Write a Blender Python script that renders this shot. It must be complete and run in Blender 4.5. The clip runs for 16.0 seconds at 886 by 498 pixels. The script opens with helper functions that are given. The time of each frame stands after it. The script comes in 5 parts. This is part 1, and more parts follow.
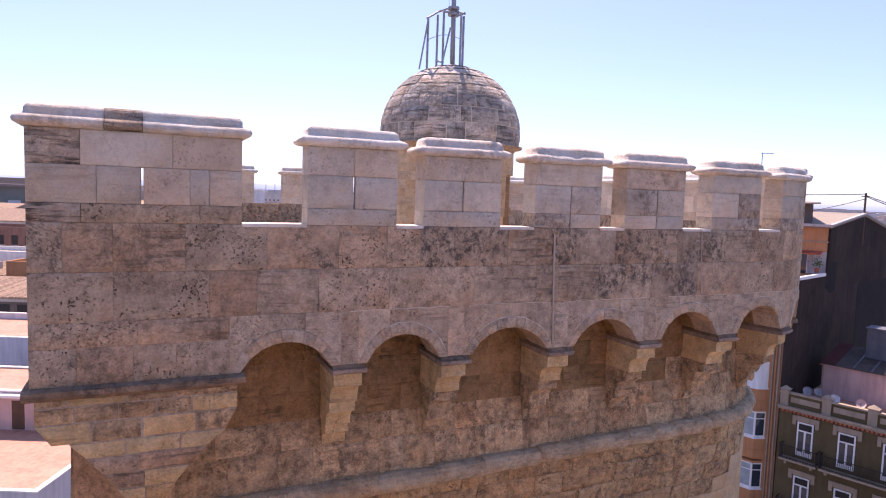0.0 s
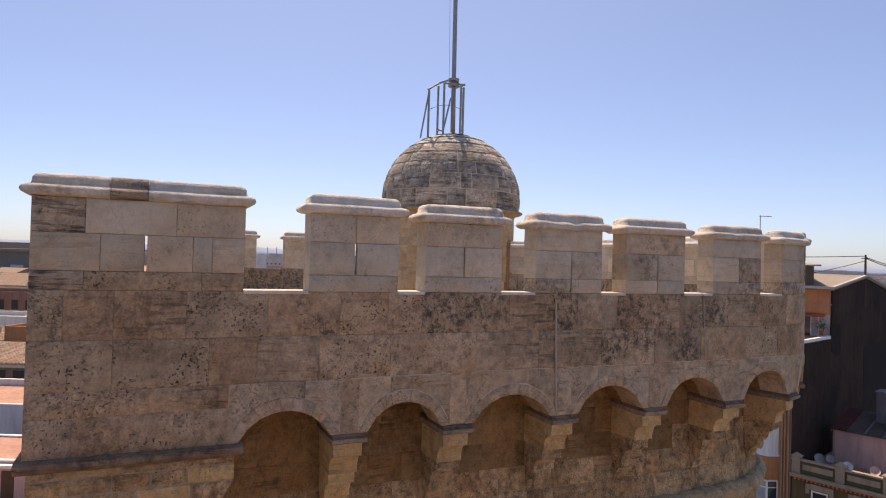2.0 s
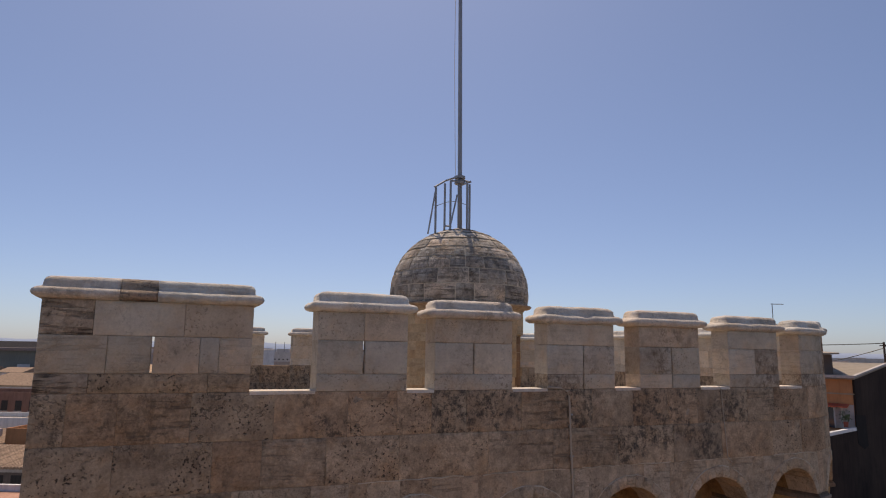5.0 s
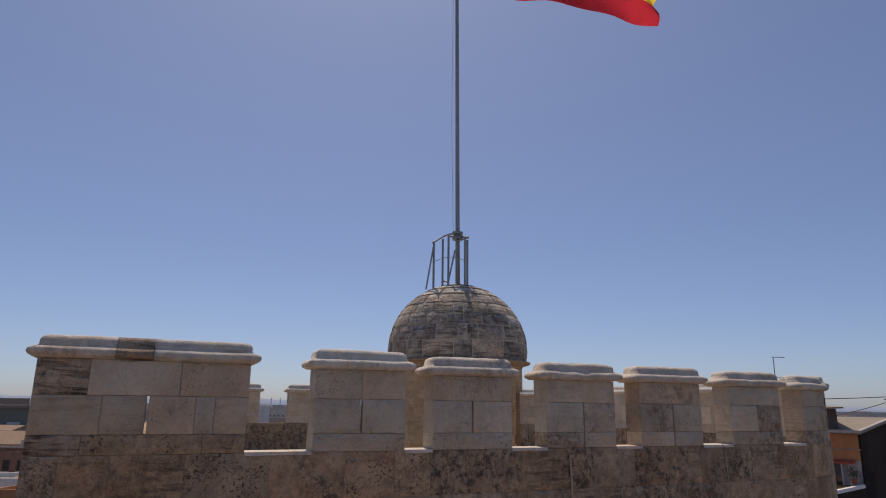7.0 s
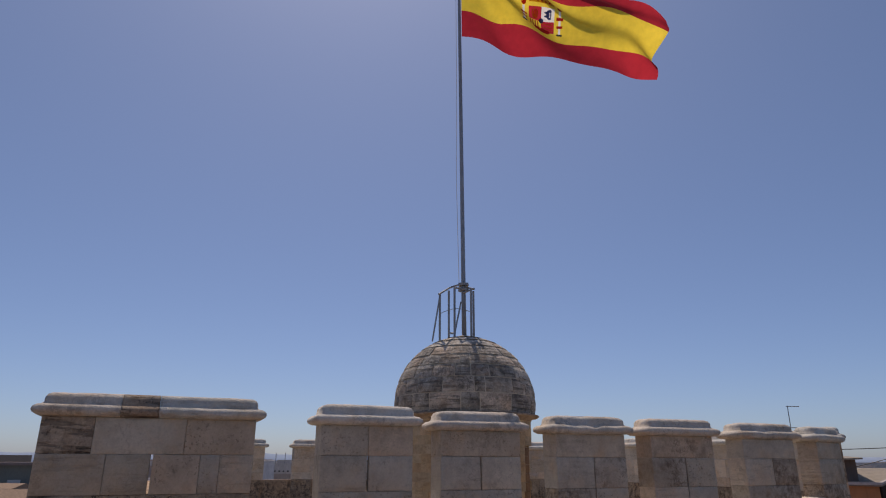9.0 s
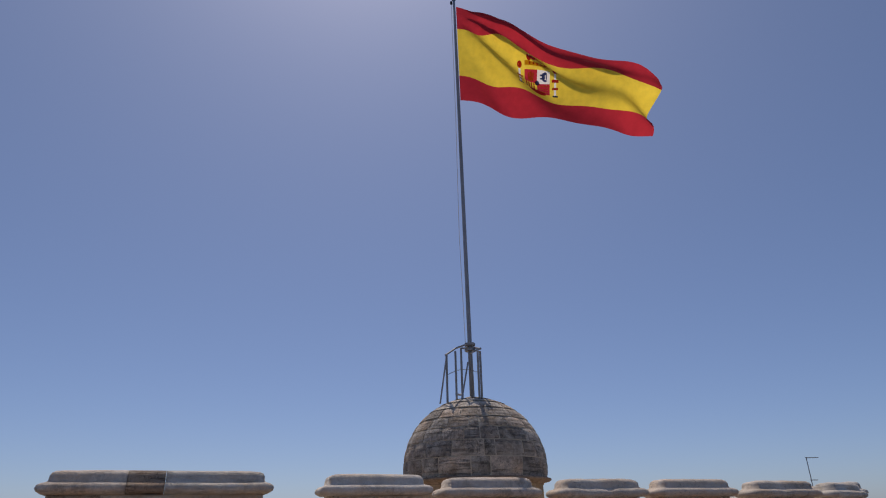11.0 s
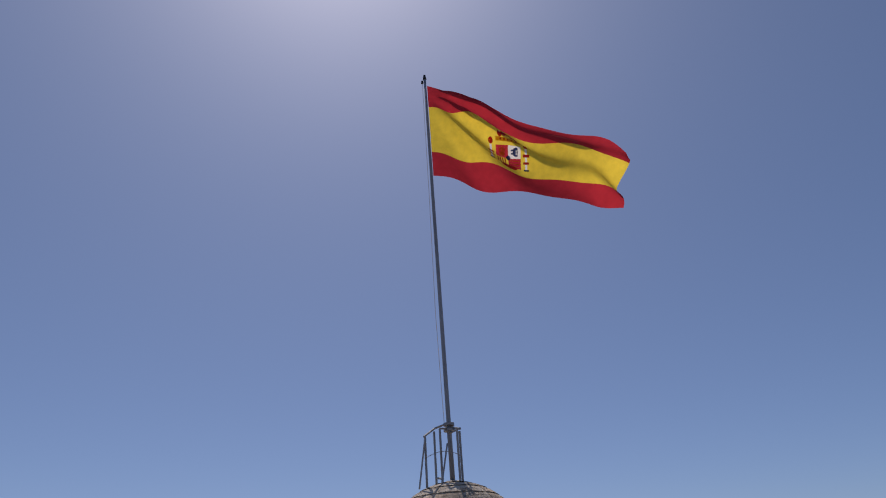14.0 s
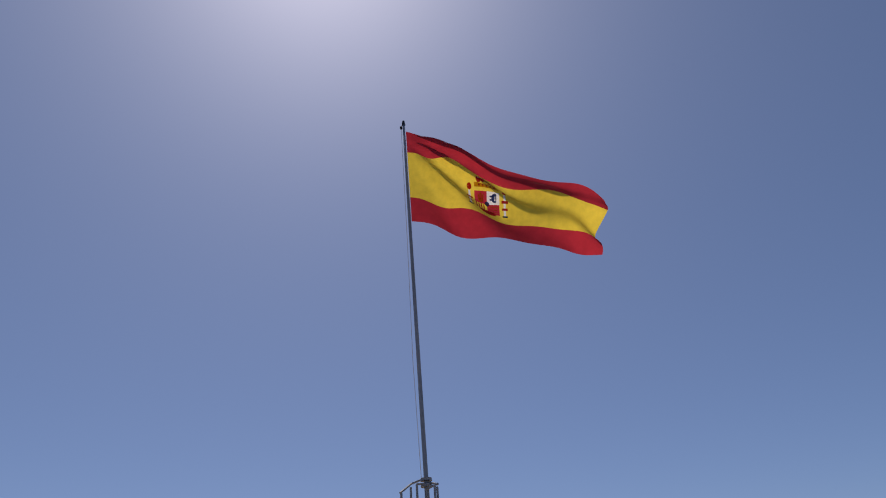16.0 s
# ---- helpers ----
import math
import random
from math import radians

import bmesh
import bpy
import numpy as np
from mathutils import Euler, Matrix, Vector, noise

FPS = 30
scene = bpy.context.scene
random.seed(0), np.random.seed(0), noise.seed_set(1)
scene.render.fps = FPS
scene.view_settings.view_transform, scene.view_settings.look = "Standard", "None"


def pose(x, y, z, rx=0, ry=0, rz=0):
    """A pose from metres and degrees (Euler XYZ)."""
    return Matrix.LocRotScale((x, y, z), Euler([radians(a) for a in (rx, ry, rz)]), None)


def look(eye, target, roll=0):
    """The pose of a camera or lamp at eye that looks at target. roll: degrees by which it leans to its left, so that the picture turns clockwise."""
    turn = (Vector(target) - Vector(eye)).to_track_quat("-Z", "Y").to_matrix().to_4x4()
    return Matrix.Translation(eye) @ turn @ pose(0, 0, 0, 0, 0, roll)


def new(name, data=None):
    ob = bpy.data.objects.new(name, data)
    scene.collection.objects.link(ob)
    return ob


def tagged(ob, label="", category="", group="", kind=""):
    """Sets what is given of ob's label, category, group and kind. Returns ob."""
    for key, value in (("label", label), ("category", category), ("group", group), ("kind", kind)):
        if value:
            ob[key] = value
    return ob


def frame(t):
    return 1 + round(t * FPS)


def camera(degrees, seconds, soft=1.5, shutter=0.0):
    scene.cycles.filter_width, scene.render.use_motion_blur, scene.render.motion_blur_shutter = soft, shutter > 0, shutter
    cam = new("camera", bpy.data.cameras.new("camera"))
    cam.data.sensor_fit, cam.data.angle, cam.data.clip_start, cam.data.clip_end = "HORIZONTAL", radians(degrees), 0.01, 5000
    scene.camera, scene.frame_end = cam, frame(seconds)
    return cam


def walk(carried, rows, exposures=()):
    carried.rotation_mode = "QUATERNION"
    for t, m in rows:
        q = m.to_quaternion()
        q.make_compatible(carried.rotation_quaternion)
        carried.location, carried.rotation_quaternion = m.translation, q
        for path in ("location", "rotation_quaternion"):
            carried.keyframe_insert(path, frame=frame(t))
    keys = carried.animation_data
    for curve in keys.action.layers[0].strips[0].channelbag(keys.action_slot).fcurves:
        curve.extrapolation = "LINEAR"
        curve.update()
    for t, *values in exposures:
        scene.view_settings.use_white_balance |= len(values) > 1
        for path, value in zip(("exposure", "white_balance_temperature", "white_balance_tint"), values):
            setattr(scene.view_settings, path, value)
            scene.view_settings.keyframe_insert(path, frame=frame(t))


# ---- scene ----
cam = camera(69.32, 16.0, soft=1.1)
PATH = [
    (0, pose(-0, 0, 24, 85.3, -1.89, 0.16)),
    (0.5, pose(-0.001, -0.014, 24.005, 86.67, -1.85, 0.12)),
    (1, pose(-0.002, -0.022, 24.018, 88.04, -1.8, 0.13)),
    (1.5, pose(-0.003, -0.018, 24.031, 89.47, -1.75, 0.18)),
    (2, pose(-0.005, -0.016, 24.041, 90.92, -1.69, 0.24)),
    (2.5, pose(-0.004, -0.012, 24.052, 92.34, -1.64, 0.31)),
    (3, pose(-0.005, -0.007, 24.056, 93.67, -1.43, 0.44)),
    (3.5, pose(-0.003, 0.009, 24.065, 94.89, -1.14, 0.72)),
    (4, pose(-0.001, 0.021, 24.072, 96.23, -1.03, 0.94)),
    (6.5, pose(-0.006, -0.039, 24.12, 103.01, -0.68, 0.97)),
    (7, pose(-0.004, -0.041, 24.128, 103.89, -0.62, 0.93)),
    (7.5, pose(-0.001, -0.042, 24.133, 104.6, -0.58, 0.97)),
    (8, pose(-0, -0.051, 24.141, 105.61, -0.55, 1.07)),
    (8.5, pose(0.003, -0.063, 24.143, 106.98, -0.49, 1.25)),
    (9, pose(0.005, -0.083, 24.158, 108.32, -0.18, 1.63)),
    (11.5, pose(-0.004, -0.173, 24.257, 114.19, 1.55, 2.5)),
    (12, pose(-0.007, -0.179, 24.269, 114.99, 1.8, 2.39)),
    (12.5, pose(-0.005, -0.177, 24.281, 115.92, 1.98, 2.17)),
    (13, pose(-0.009, -0.169, 24.309, 117.08, 2.79, 1.98)),
    (13.5, pose(-0.012, -0.147, 24.363, 118.19, 2.6, 1.87)),
    (14, pose(-0.015, -0.109, 24.444, 119.26, 3.33, 1.04)),
    (14.5, pose(-0.018, -0.067, 24.531, 120.23, 4.06, 0.31)),
    (15, pose(-0.02, -0.034, 24.6, 121.32, 5.23, 0.30)),
    (15.5, pose(-0.021, -0.013, 24.645, 122.11, 5.9, 0.25)),
    (16, pose(-0.022, -0.002, 24.669, 122.76, 4.15, -0.83)),
]
EXPOSURES = [(0, 1.02, 7250, 37), (0.5, 0.88, 7400, 35), (1.0, 0.73, 7850, 31), (2.0, 0.37, 8550, 21.5), (3.5, 0.03, 8450, 19), (7, -0.49, 7700, 18.5),
             (9, -0.60, 7400, 18), (12.5, -0.72, 7250, 17.5), (16, -0.75, 7200, 17.5)]
walk(cam, PATH, EXPOSURES)

# ---------------------------------------------------------------- light
SUN_AZ, SUN_EL = -12.0, 62.0
world = bpy.data.worlds.new("sky")
scene.world = world
world.use_nodes = True
wn = world.node_tree
sky = wn.nodes.new("ShaderNodeTexSky")
sky.sky_type = "NISHITA"
sky.sun_disc = False
sky.sun_elevation, sky.sun_rotation = radians(SUN_EL), radians(SUN_AZ)
sky.air_density, sky.dust_density, sky.ozone_density = 0.76, 1.35, 9.5
sky.altitude = 500
bg = wn.nodes["Background"]
haze = wn.nodes.new("ShaderNodeMix")
haze.data_type = "RGBA"
haze.inputs[0].default_value = 0.14
haze.inputs[7].default_value = (1.75, 2.75, 4.9, 1)
wn.links.new(sky.outputs["Color"], haze.inputs[6])
wn.links.new(haze.outputs[2], bg.inputs["Color"])
bg.inputs["Strength"].default_value = 0.148

sun_dir = Vector((math.sin(radians(SUN_AZ)) * math.cos(radians(SUN_EL)),
                  math.cos(radians(SUN_AZ)) * math.cos(radians(SUN_EL)), math.sin(radians(SUN_EL))))
lamp = bpy.data.lights.new("sun", "SUN")
lamp.energy, lamp.angle, lamp.color = 4.2, radians(0.53), (1.0, 0.94, 0.86)
sun = new("sun", lamp)
sun.matrix_world = look(sun_dir * 100, (0, 0, 0))


# ---------------------------------------------------------------- materials
class Mat:
    """A small builder for node materials."""

    def __init__(self, name, rough=0.85, metal=0.0):
        self.m = bpy.data.materials.new(name)
        self.m.use_nodes = True
        self.t = self.m.node_tree
        self.b = self.t.nodes["Principled BSDF"]
        self.b.inputs["Roughness"].default_value = rough
        self.b.inputs["Metallic"].default_value = metal
        if rough > 0.8:
            self.b.inputs["Specular IOR Level"].default_value = 0.2
        self.geo = self.t.nodes.new("ShaderNodeNewGeometry")
        self.pos = self.geo.outputs["Position"]

    def link(self, a, b):
        self.t.links.new(a, b)

    def rand(self):
        return self.t.nodes.new("ShaderNodeObjectInfo").outputs["Random"]

    def island(self):
        return self.geo.outputs["Random Per Island"]

    def scaled(self, sx, sy, sz):
        n = self.t.nodes.new("ShaderNodeVectorMath")
        n.operation = "MULTIPLY"
        n.inputs[1].default_value = (sx, sy, sz)
        self.link(self.pos, n.inputs[0])
        return n.outputs[0]

    def shifted(self, r):
        """The place, moved by a random amount for each block."""
        n = self.t.nodes.new("ShaderNodeVectorMath")
        n.operation = "SCALE"
        n.inputs[0].default_value = (37.0, 71.0, 23.0)
        self.link(r, n.inputs["Scale"])
        q = self.t.nodes.new("ShaderNodeVectorMath")
        q.operation = "ADD"
        self.link(self.pos, q.inputs[0])
        self.link(n.outputs[0], q.inputs[1])
        return q.outputs[0]

    def noise(self, scale, detail=4.0, rough=0.6, vec=None):
        n = self.t.nodes.new("ShaderNodeTexNoise")
        n.inputs["Scale"].default_value = scale
        n.inputs["Detail"].default_value = detail
        n.inputs["Roughness"].default_value = rough
        self.link(vec or self.pos, n.inputs["Vector"])
        return n.outputs["Fac"]

    def cells(self, scale, vec=None):
        n = self.t.nodes.new("ShaderNodeTexVoronoi")
        n.inputs["Scale"].default_value = scale
        self.link(vec or self.pos, n.inputs["Vector"])
        return n.outputs["Distance"]

    def ramp(self, fac, stops):
        n = self.t.nodes.new("ShaderNodeValToRGB")
        el = n.color_ramp.elements
        while len(el) < len(stops):
            el.new(0.5)
        for e, (p, c) in zip(el, stops):
            e.position = p
            e.color = (*c, 1) if isinstance(c, tuple) else (c, c, c, 1)
        self.link(fac, n.inputs["Fac"])
        return n.outputs["Color"]

    def fract(self, v, times):
        n = self.t.nodes.new("ShaderNodeMath")
        n.operation = "MULTIPLY"
        n.inputs[1].default_value = times
        self.link(v, n.inputs[0])
        q = self.t.nodes.new("ShaderNodeMath")
        q.operation = "FRACT"
        self.link(n.outputs[0], q.inputs[0])
        return q.outputs[0]

    def mix(self, fac, a, b, kind="MIX"):
        n = self.t.nodes.new("ShaderNodeMix")
        n.data_type, n.blend_type = "RGBA", kind
        for v, i in ((fac, 0), (a, 6), (b, 7)):
            if isinstance(v, (int, float)):
                n.inputs[i].default_value = v
            elif isinstance(v, tuple):
                n.inputs[i].default_value = (*v, 1)
            else:
                self.link(v, n.inputs[i])
        return n.outputs[2]

    def mul(self, a, b, op="MULTIPLY"):
        n = self.t.nodes.new("ShaderNodeMath")
        n.operation = op
        n.use_clamp = True
        for v, i in ((a, 0), (b, 1)):
            if isinstance(v, (int, float)):
                n.inputs[i].default_value = v
            else:
                self.link(v, n.inputs[i])
        return n.outputs[0]

    def color(self, c):
        if isinstance(c, tuple):
            self.b.inputs["Base Color"].default_value = (*c, 1)
        else:
            self.link(c, self.b.inputs["Base Color"])

    def bump(self, height, strength=0.4, dist=0.01):
        n = self.t.nodes.new("ShaderNodeBump")
        n.inputs["Strength"].default_value = strength
        n.inputs["Distance"].default_value = dist
        self.link(height, n.inputs["Height"])
        self.link(n.outputs[0], self.b.inputs["Normal"])


def stone_mat(name, pale, mid, dark, lichen=0.5, beds=0.5, pits=0.6, spread=0.16, island=False, always=False, grain=1.0, cover=0.0, holes=False, worms=0.0):
    """Weathered limestone: tone by block, blotches, bedding streaks, pits and dark lichen."""
    k = Mat(name, 0.92)
    r = k.island() if island else k.rand()
    here = k.pos
    k.pos = k.shifted(r)
    tone = k.ramp(k.noise(1.5, 5, 0.62), [(0.36, mid), (0.62, pale)])
    fine = k.ramp(k.noise(34, 4, 0.7), [(0.3, 1 - 0.22 * grain), (0.66, 1 + 0.1 * grain)])
    col = k.mix(1.0, tone, fine, "MULTIPLY")
    blot = k.ramp(k.noise(7.5, 6, 0.68), [(0.34, 1 - 0.3 * grain), (0.5, 1.0), (0.68, 1 + 0.16 * grain)])
    col = k.mix(1.0, col, blot, "MULTIPLY")
    shade = k.ramp(k.fract(r, 7.31), [(0.0, 1.0 - spread), (1.0, 1.0 + spread)])
    col = k.mix(1.0, col, shade, "MULTIPLY")
    hue = k.ramp(k.fract(r, 13.7), [(0.0, (1.05, 0.97, 0.93)), (0.5, (1.0, 1.0, 1.0)), (1.0, (0.97, 1.0, 1.05))])
    col = k.mix(1.0, col, hue, "MULTIPLY")
    warm = k.ramp(k.noise(2.4, 4, 0.6), [(0.5, 0.0), (0.66, 0.38)])
    col = k.mix(warm, col, k.mix(1.0, col, (1.08, 0.84, 0.62), "MULTIPLY"))
    # bedding streaks: long thin bands, only on part of the blocks
    band = k.noise(1.0, 7, 0.7, k.scaled(1.7, 1.7, 19))
    sel = 1.0 if always else k.ramp(r, [(0.54, 0.05), (0.68, 1.0)])
    streak = k.mul(k.mul(k.ramp(band, [(0.53, 0.0), (0.6, 1.0)]), sel), beds)
    streak = k.mul(streak, k.ramp(k.noise(2.1, 3), [(0.4, 0.55 if always else 0.1), (0.56, 1.0)]))
    col = k.mix(streak, col, dark)
    # pits, dense on part of the blocks
    few = k.mul(1.0 if holes else k.ramp(r, [(0.36, 1.0), (0.48, 0.3)]), k.ramp(k.noise(3.2, 3, 0.6), [(0.42, 0.1), (0.58, 1.0)]))
    pit = k.mul(k.mul(k.ramp(k.noise(29, 2, 0.55), [(0.595, 0.0), (0.645, 1.0)]), few), pits)
    col = k.mix(pit, col, tuple(q * 0.6 for q in dark))
    # winding solution marks: dark grooves with a paler rim
    if worms:
        line = k.noise(7.0, 3, 0.55, k.scaled(1.0, 1.0, 1.35))
        where = k.ramp(k.noise(1.9, 4, 0.6), [(0.5, 0.0), (0.6, 1.0)])
        groove = k.mul(k.mul(k.ramp(line, [(0.478, 0.0), (0.493, 1.0), (0.507, 1.0), (0.522, 0.0)]), where), worms)
        rim = k.mul(k.mul(k.ramp(line, [(0.522, 0.0), (0.535, 1.0), (0.55, 0.0)]), where), worms * 0.7)
        col = k.mix(rim, col, tuple(min(0.8, q * 1.15) for q in pale))
        col = k.mix(groove, col, tuple(q * 0.8 for q in dark))
        pit = k.mul(pit, groove, "ADD")
    # lichen runs over the joints
    k.pos = here
    patch = k.mul(k.ramp(k.noise(1.15, 3), [(0.525 - cover, 0.0), (0.61 - cover, 1.0)]), k.ramp(k.noise(9, 9, 0.8, k.scaled(1.0, 1.0, 0.8)), [(0.47, 0.0), (0.575, 1.0)]))
    col = k.mix(k.mul(patch, lichen), col, tuple(q * 0.9 for q in dark))
    k.color(col)
    h = k.mix(0.5, k.noise(30, 6, 0.75), k.noise(6, 4, 0.6))
    h = k.mix(pit, h, (0, 0, 0))
    h = k.mix(streak, h, (0.1, 0.1, 0.1))
    k.bump(h, 0.9, 0.055)
    return k.m


STONE = stone_mat("parapet_stone", (0.586, 0.441, 0.298), (0.398, 0.293, 0.195), (0.11, 0.088, 0.066), 0.5, 0.55, 0.9, 0.11, grain=1.15, worms=0.35)
SPANDREL = stone_mat("arch_stone", (0.606, 0.482, 0.341), (0.464, 0.363, 0.253), (0.13, 0.10, 0.075), 0.35, 0.4, 0.5, 0.10, grain=0.9, worms=0.4)
STAINED = stone_mat("lichened_stone", (0.542, 0.416, 0.286), (0.37, 0.278, 0.19), (0.085, 0.074, 0.062), 0.85, 0.4, 0.6, 0.08, grain=1.0, cover=0.105, worms=0.6)
PITTED = stone_mat("pitted_stone", (0.55, 0.42, 0.286), (0.389, 0.29, 0.198), (0.10, 0.08, 0.06), 0.35, 0.3, 0.95, 0.08, grain=0.9, holes=True, worms=0.5)
PALE = stone_mat("restored_stone", (0.623, 0.553, 0.442), (0.509, 0.439, 0.342), (0.24, 0.19, 0.14), 0.3, 0.25, 0.45, 0.11, grain=0.4, worms=0.22)
STREAKED = stone_mat("rust_streaked_stone", (0.61, 0.525, 0.411), (0.469, 0.382, 0.285), (0.20, 0.14, 0.095), 0.75, 0.3, 0.4, 0.10, grain=0.6, cover=0.05, worms=0.45)
LAMIN = stone_mat("laminated_stone", (0.555, 0.457, 0.345), (0.375, 0.297, 0.226), (0.075, 0.062, 0.05), 0.5, 1.0, 0.5, 0.0, always=True, worms=0.5)
CAPS = stone_mat("coping_stone", (0.665, 0.645, 0.583), (0.548, 0.519, 0.452), (0.16, 0.14, 0.115), 0.45, 0.3, 0.35, 0.08, grain=0.5)
DRUM = stone_mat("turret_stone", (0.575, 0.461, 0.303), (0.473, 0.364, 0.23), (0.28, 0.20, 0.13), 0.2, 0.4, 0.3, 0.12, grain=0.7)
DOME = stone_mat("dome_stone", (0.636, 0.581, 0.493), (0.351, 0.307, 0.255), (0.06, 0.05, 0.042), 0.6, 0.6, 0.5, 0.2, always=True, grain=1.2, cover=0.05, worms=0.35)
# Albedo lowered to carry the shade inside the arch recesses.
UNDER = stone_mat("shaded_recess_stone", (0.377, 0.254, 0.129), (0.265, 0.176, 0.086), (0.075, 0.055, 0.038), 0.4, 0.5, 0.5, 0.12)
ERODED = stone_mat("eroded_stone", (0.635, 0.465, 0.27), (0.423, 0.296, 0.167), (0.12, 0.092, 0.068), 0.65, 0.35, 0.8, 0.14, grain=1.7, cover=0.04, worms=0.5)
# Weathered roll, kept pale: the light on its front is in the colour.
ROLL = stone_mat("weathered_lit_roll_stone", (0.593, 0.489, 0.32), (0.445, 0.36, 0.232), (0.13, 0.10, 0.08), 0.35, 0.3, 0.4, 0.08, worms=0.4)
RENDERED = stone_mat("patched_lime_render", (0.593, 0.464, 0.283), (0.494, 0.381, 0.227), (0.2, 0.15, 0.11), 0.3, 0.0, 0.2, 0.0, grain=0.5)
CORBEL = stone_mat("corbel_limestone", (0.757, 0.58, 0.316), (0.585, 0.428, 0.221), (0.17, 0.125, 0.08), 0.25, 0.35, 0.45, 0.10, grain=0.8, worms=0.3)
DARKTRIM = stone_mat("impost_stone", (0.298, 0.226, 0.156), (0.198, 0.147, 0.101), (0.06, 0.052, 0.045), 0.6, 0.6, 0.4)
UNDERFAR = stone_mat("lower_wall_stone", (0.578, 0.422, 0.232), (0.433, 0.306, 0.164), (0.13, 0.105, 0.085), 0.65, 0.35, 0.85, 0.05, grain=1.6, cover=0.04, worms=0.7)
# Paler than the coping stone so that the sills look sunlit.
SILL = stone_mat("sunlit_sill", (0.78, 0.73, 0.64), (0.70, 0.64, 0.55), (0.3, 0.25, 0.2), 0.2, 0.2, 0.3, 0.05, grain=0.4)
FASCIA = stone_mat("fascia_stone", (0.425, 0.34, 0.259), (0.315, 0.246, 0.183), (0.10, 0.08, 0.065), 0.5, 0.5, 0.4)
MORTAR = stone_mat("lime_mortar", (0.492, 0.402, 0.295), (0.377, 0.299, 0.217), (0.16, 0.13, 0.10), 0.4, 0.0, 0.3, 0.0)
INNER = stone_mat("stained_inner_stone", (0.44, 0.35, 0.25), (0.31, 0.245, 0.175), (0.07, 0.058, 0.047), 0.85, 0.3, 0.5, 0.1, island=True, cover=0.12)
POINTING = stone_mat("pale_repair_mortar", (0.666, 0.599, 0.474), (0.549, 0.482, 0.364), (0.25, 0.21, 0.17), 0.3, 0.0, 0.3, 0.0, grain=0.5)


def plain_mat(name, col, rough=0.8, vary=0.12, scale=3.0, metal=0.0, bump=0.15, island=False, stain=0.25, grain=60.0):
    """Painted or rendered surface with stains and fine grain."""
    k = Mat(name, rough, metal)
    a = tuple(c * (1 - vary) for c in col)
    b = tuple(min(1, c * (1 + vary)) for c in col)
    c = k.ramp(k.noise(scale, 5, 0.65), [(0.3, a), (0.7, b)])
    drip = k.ramp(k.noise(1.0, 4, 0.6, k.scaled(3.0, 3.0, 0.35)), [(0.45, 1.0), (0.75, 1.0 - stain)])
    c = k.mix(1.0, c, drip, "MULTIPLY")
    if island:
        c = k.mix(1.0, c, k.ramp(k.island(), [(0, 0.75), (1, 1.15)]), "MULTIPLY")
    k.color(c)
    k.bump(k.noise(grain, 3, 0.6), bump, 0.01)
    return k.m


STEEL = plain_mat("galvanised_steel", (0.30, 0.31, 0.32), 0.5, 0.15, 8, 0.3, 0.05)
LEADGREY = plain_mat("painted_mast", (0.25, 0.285, 0.335), 0.45, 0.12, 6, 0.0, 0.05)
CABLE = plain_mat("cable_sheath", (0.42, 0.35, 0.27), 0.6, 0.1, 8)
BLACKIRON = plain_mat("black_iron", (0.02, 0.02, 0.022), 0.5, 0.2, 8, 0.3)
OLIVE = plain_mat("olive_render", (0.125, 0.092, 0.046), 0.9, 0.12, 0.8, 0, 0.2)
OCHRE = plain_mat("orange_render", (0.52, 0.24, 0.11), 0.9, 0.12, 0.8, 0, 0.2)
TARWALL = plain_mat("dark_party_wall", (0.040, 0.026, 0.020), 0.97, 0.5, 0.32, 0, 0.3, stain=0.4)
TRIM = plain_mat("stone_trim_paint", (0.36, 0.28, 0.20), 0.85, 0.12, 1.5)
PINK = plain_mat("pink_render", (0.58, 0.42, 0.38), 0.9, 0.1, 0.8)
WHITE = plain_mat("white_paint", (0.78, 0.77, 0.74), 0.7, 0.06, 1.2)
TERRACE = plain_mat("terracotta_terrace", (0.46, 0.255, 0.18), 0.9, 0.15, 0.7)
ROOFPALE = plain_mat("pale_roof_sheet", (0.27, 0.225, 0.17), 0.8, 0.1, 0.8)
TILES = plain_mat("clay_roof_tiles", (0.34, 0.24, 0.17), 0.9, 0.3, 2.5, island=True)
REDTILE = plain_mat("red_awning_tiles", (0.55, 0.13, 0.07), 0.8, 0.2, 3)
SHEET = plain_mat("grey_sheet_metal", (0.14, 0.145, 0.165), 0.65, 0.15, 1.5, 0.3)
GREYROOF = plain_mat("grey_fibre_cement", (0.12, 0.098, 0.085), 0.9, 0.2, 1.2)
GROUND = plain_mat("street_ground", (0.16, 0.15, 0.14), 0.95, 0.25, 0.05)
PAVING = plain_mat("roof_paving", (0.46, 0.375, 0.285), 0.9, 0.15, 1.2)
LEAF = plain_mat("green_leaves", (0.07, 0.13, 0.035), 0.7, 0.3, 6, island=True)
WOOD = plain_mat("dark_wood_door", (0.10, 0.055, 0.03), 0.7, 0.2, 5)
# Dark brown albedo holds the shade of the arcaded facade.
SHADEWALL = plain_mat("shaded_brown_render", (0.17, 0.13, 0.11), 0.9, 0.2, 0.6)
LILAC = plain_mat("cool_white_render", (0.58, 0.58, 0.60), 0.9, 0.1, 0.4)
OLDWHITE = plain_mat("old_white_render", (0.50, 0.46, 0.43), 0.9, 0.15, 0.3)
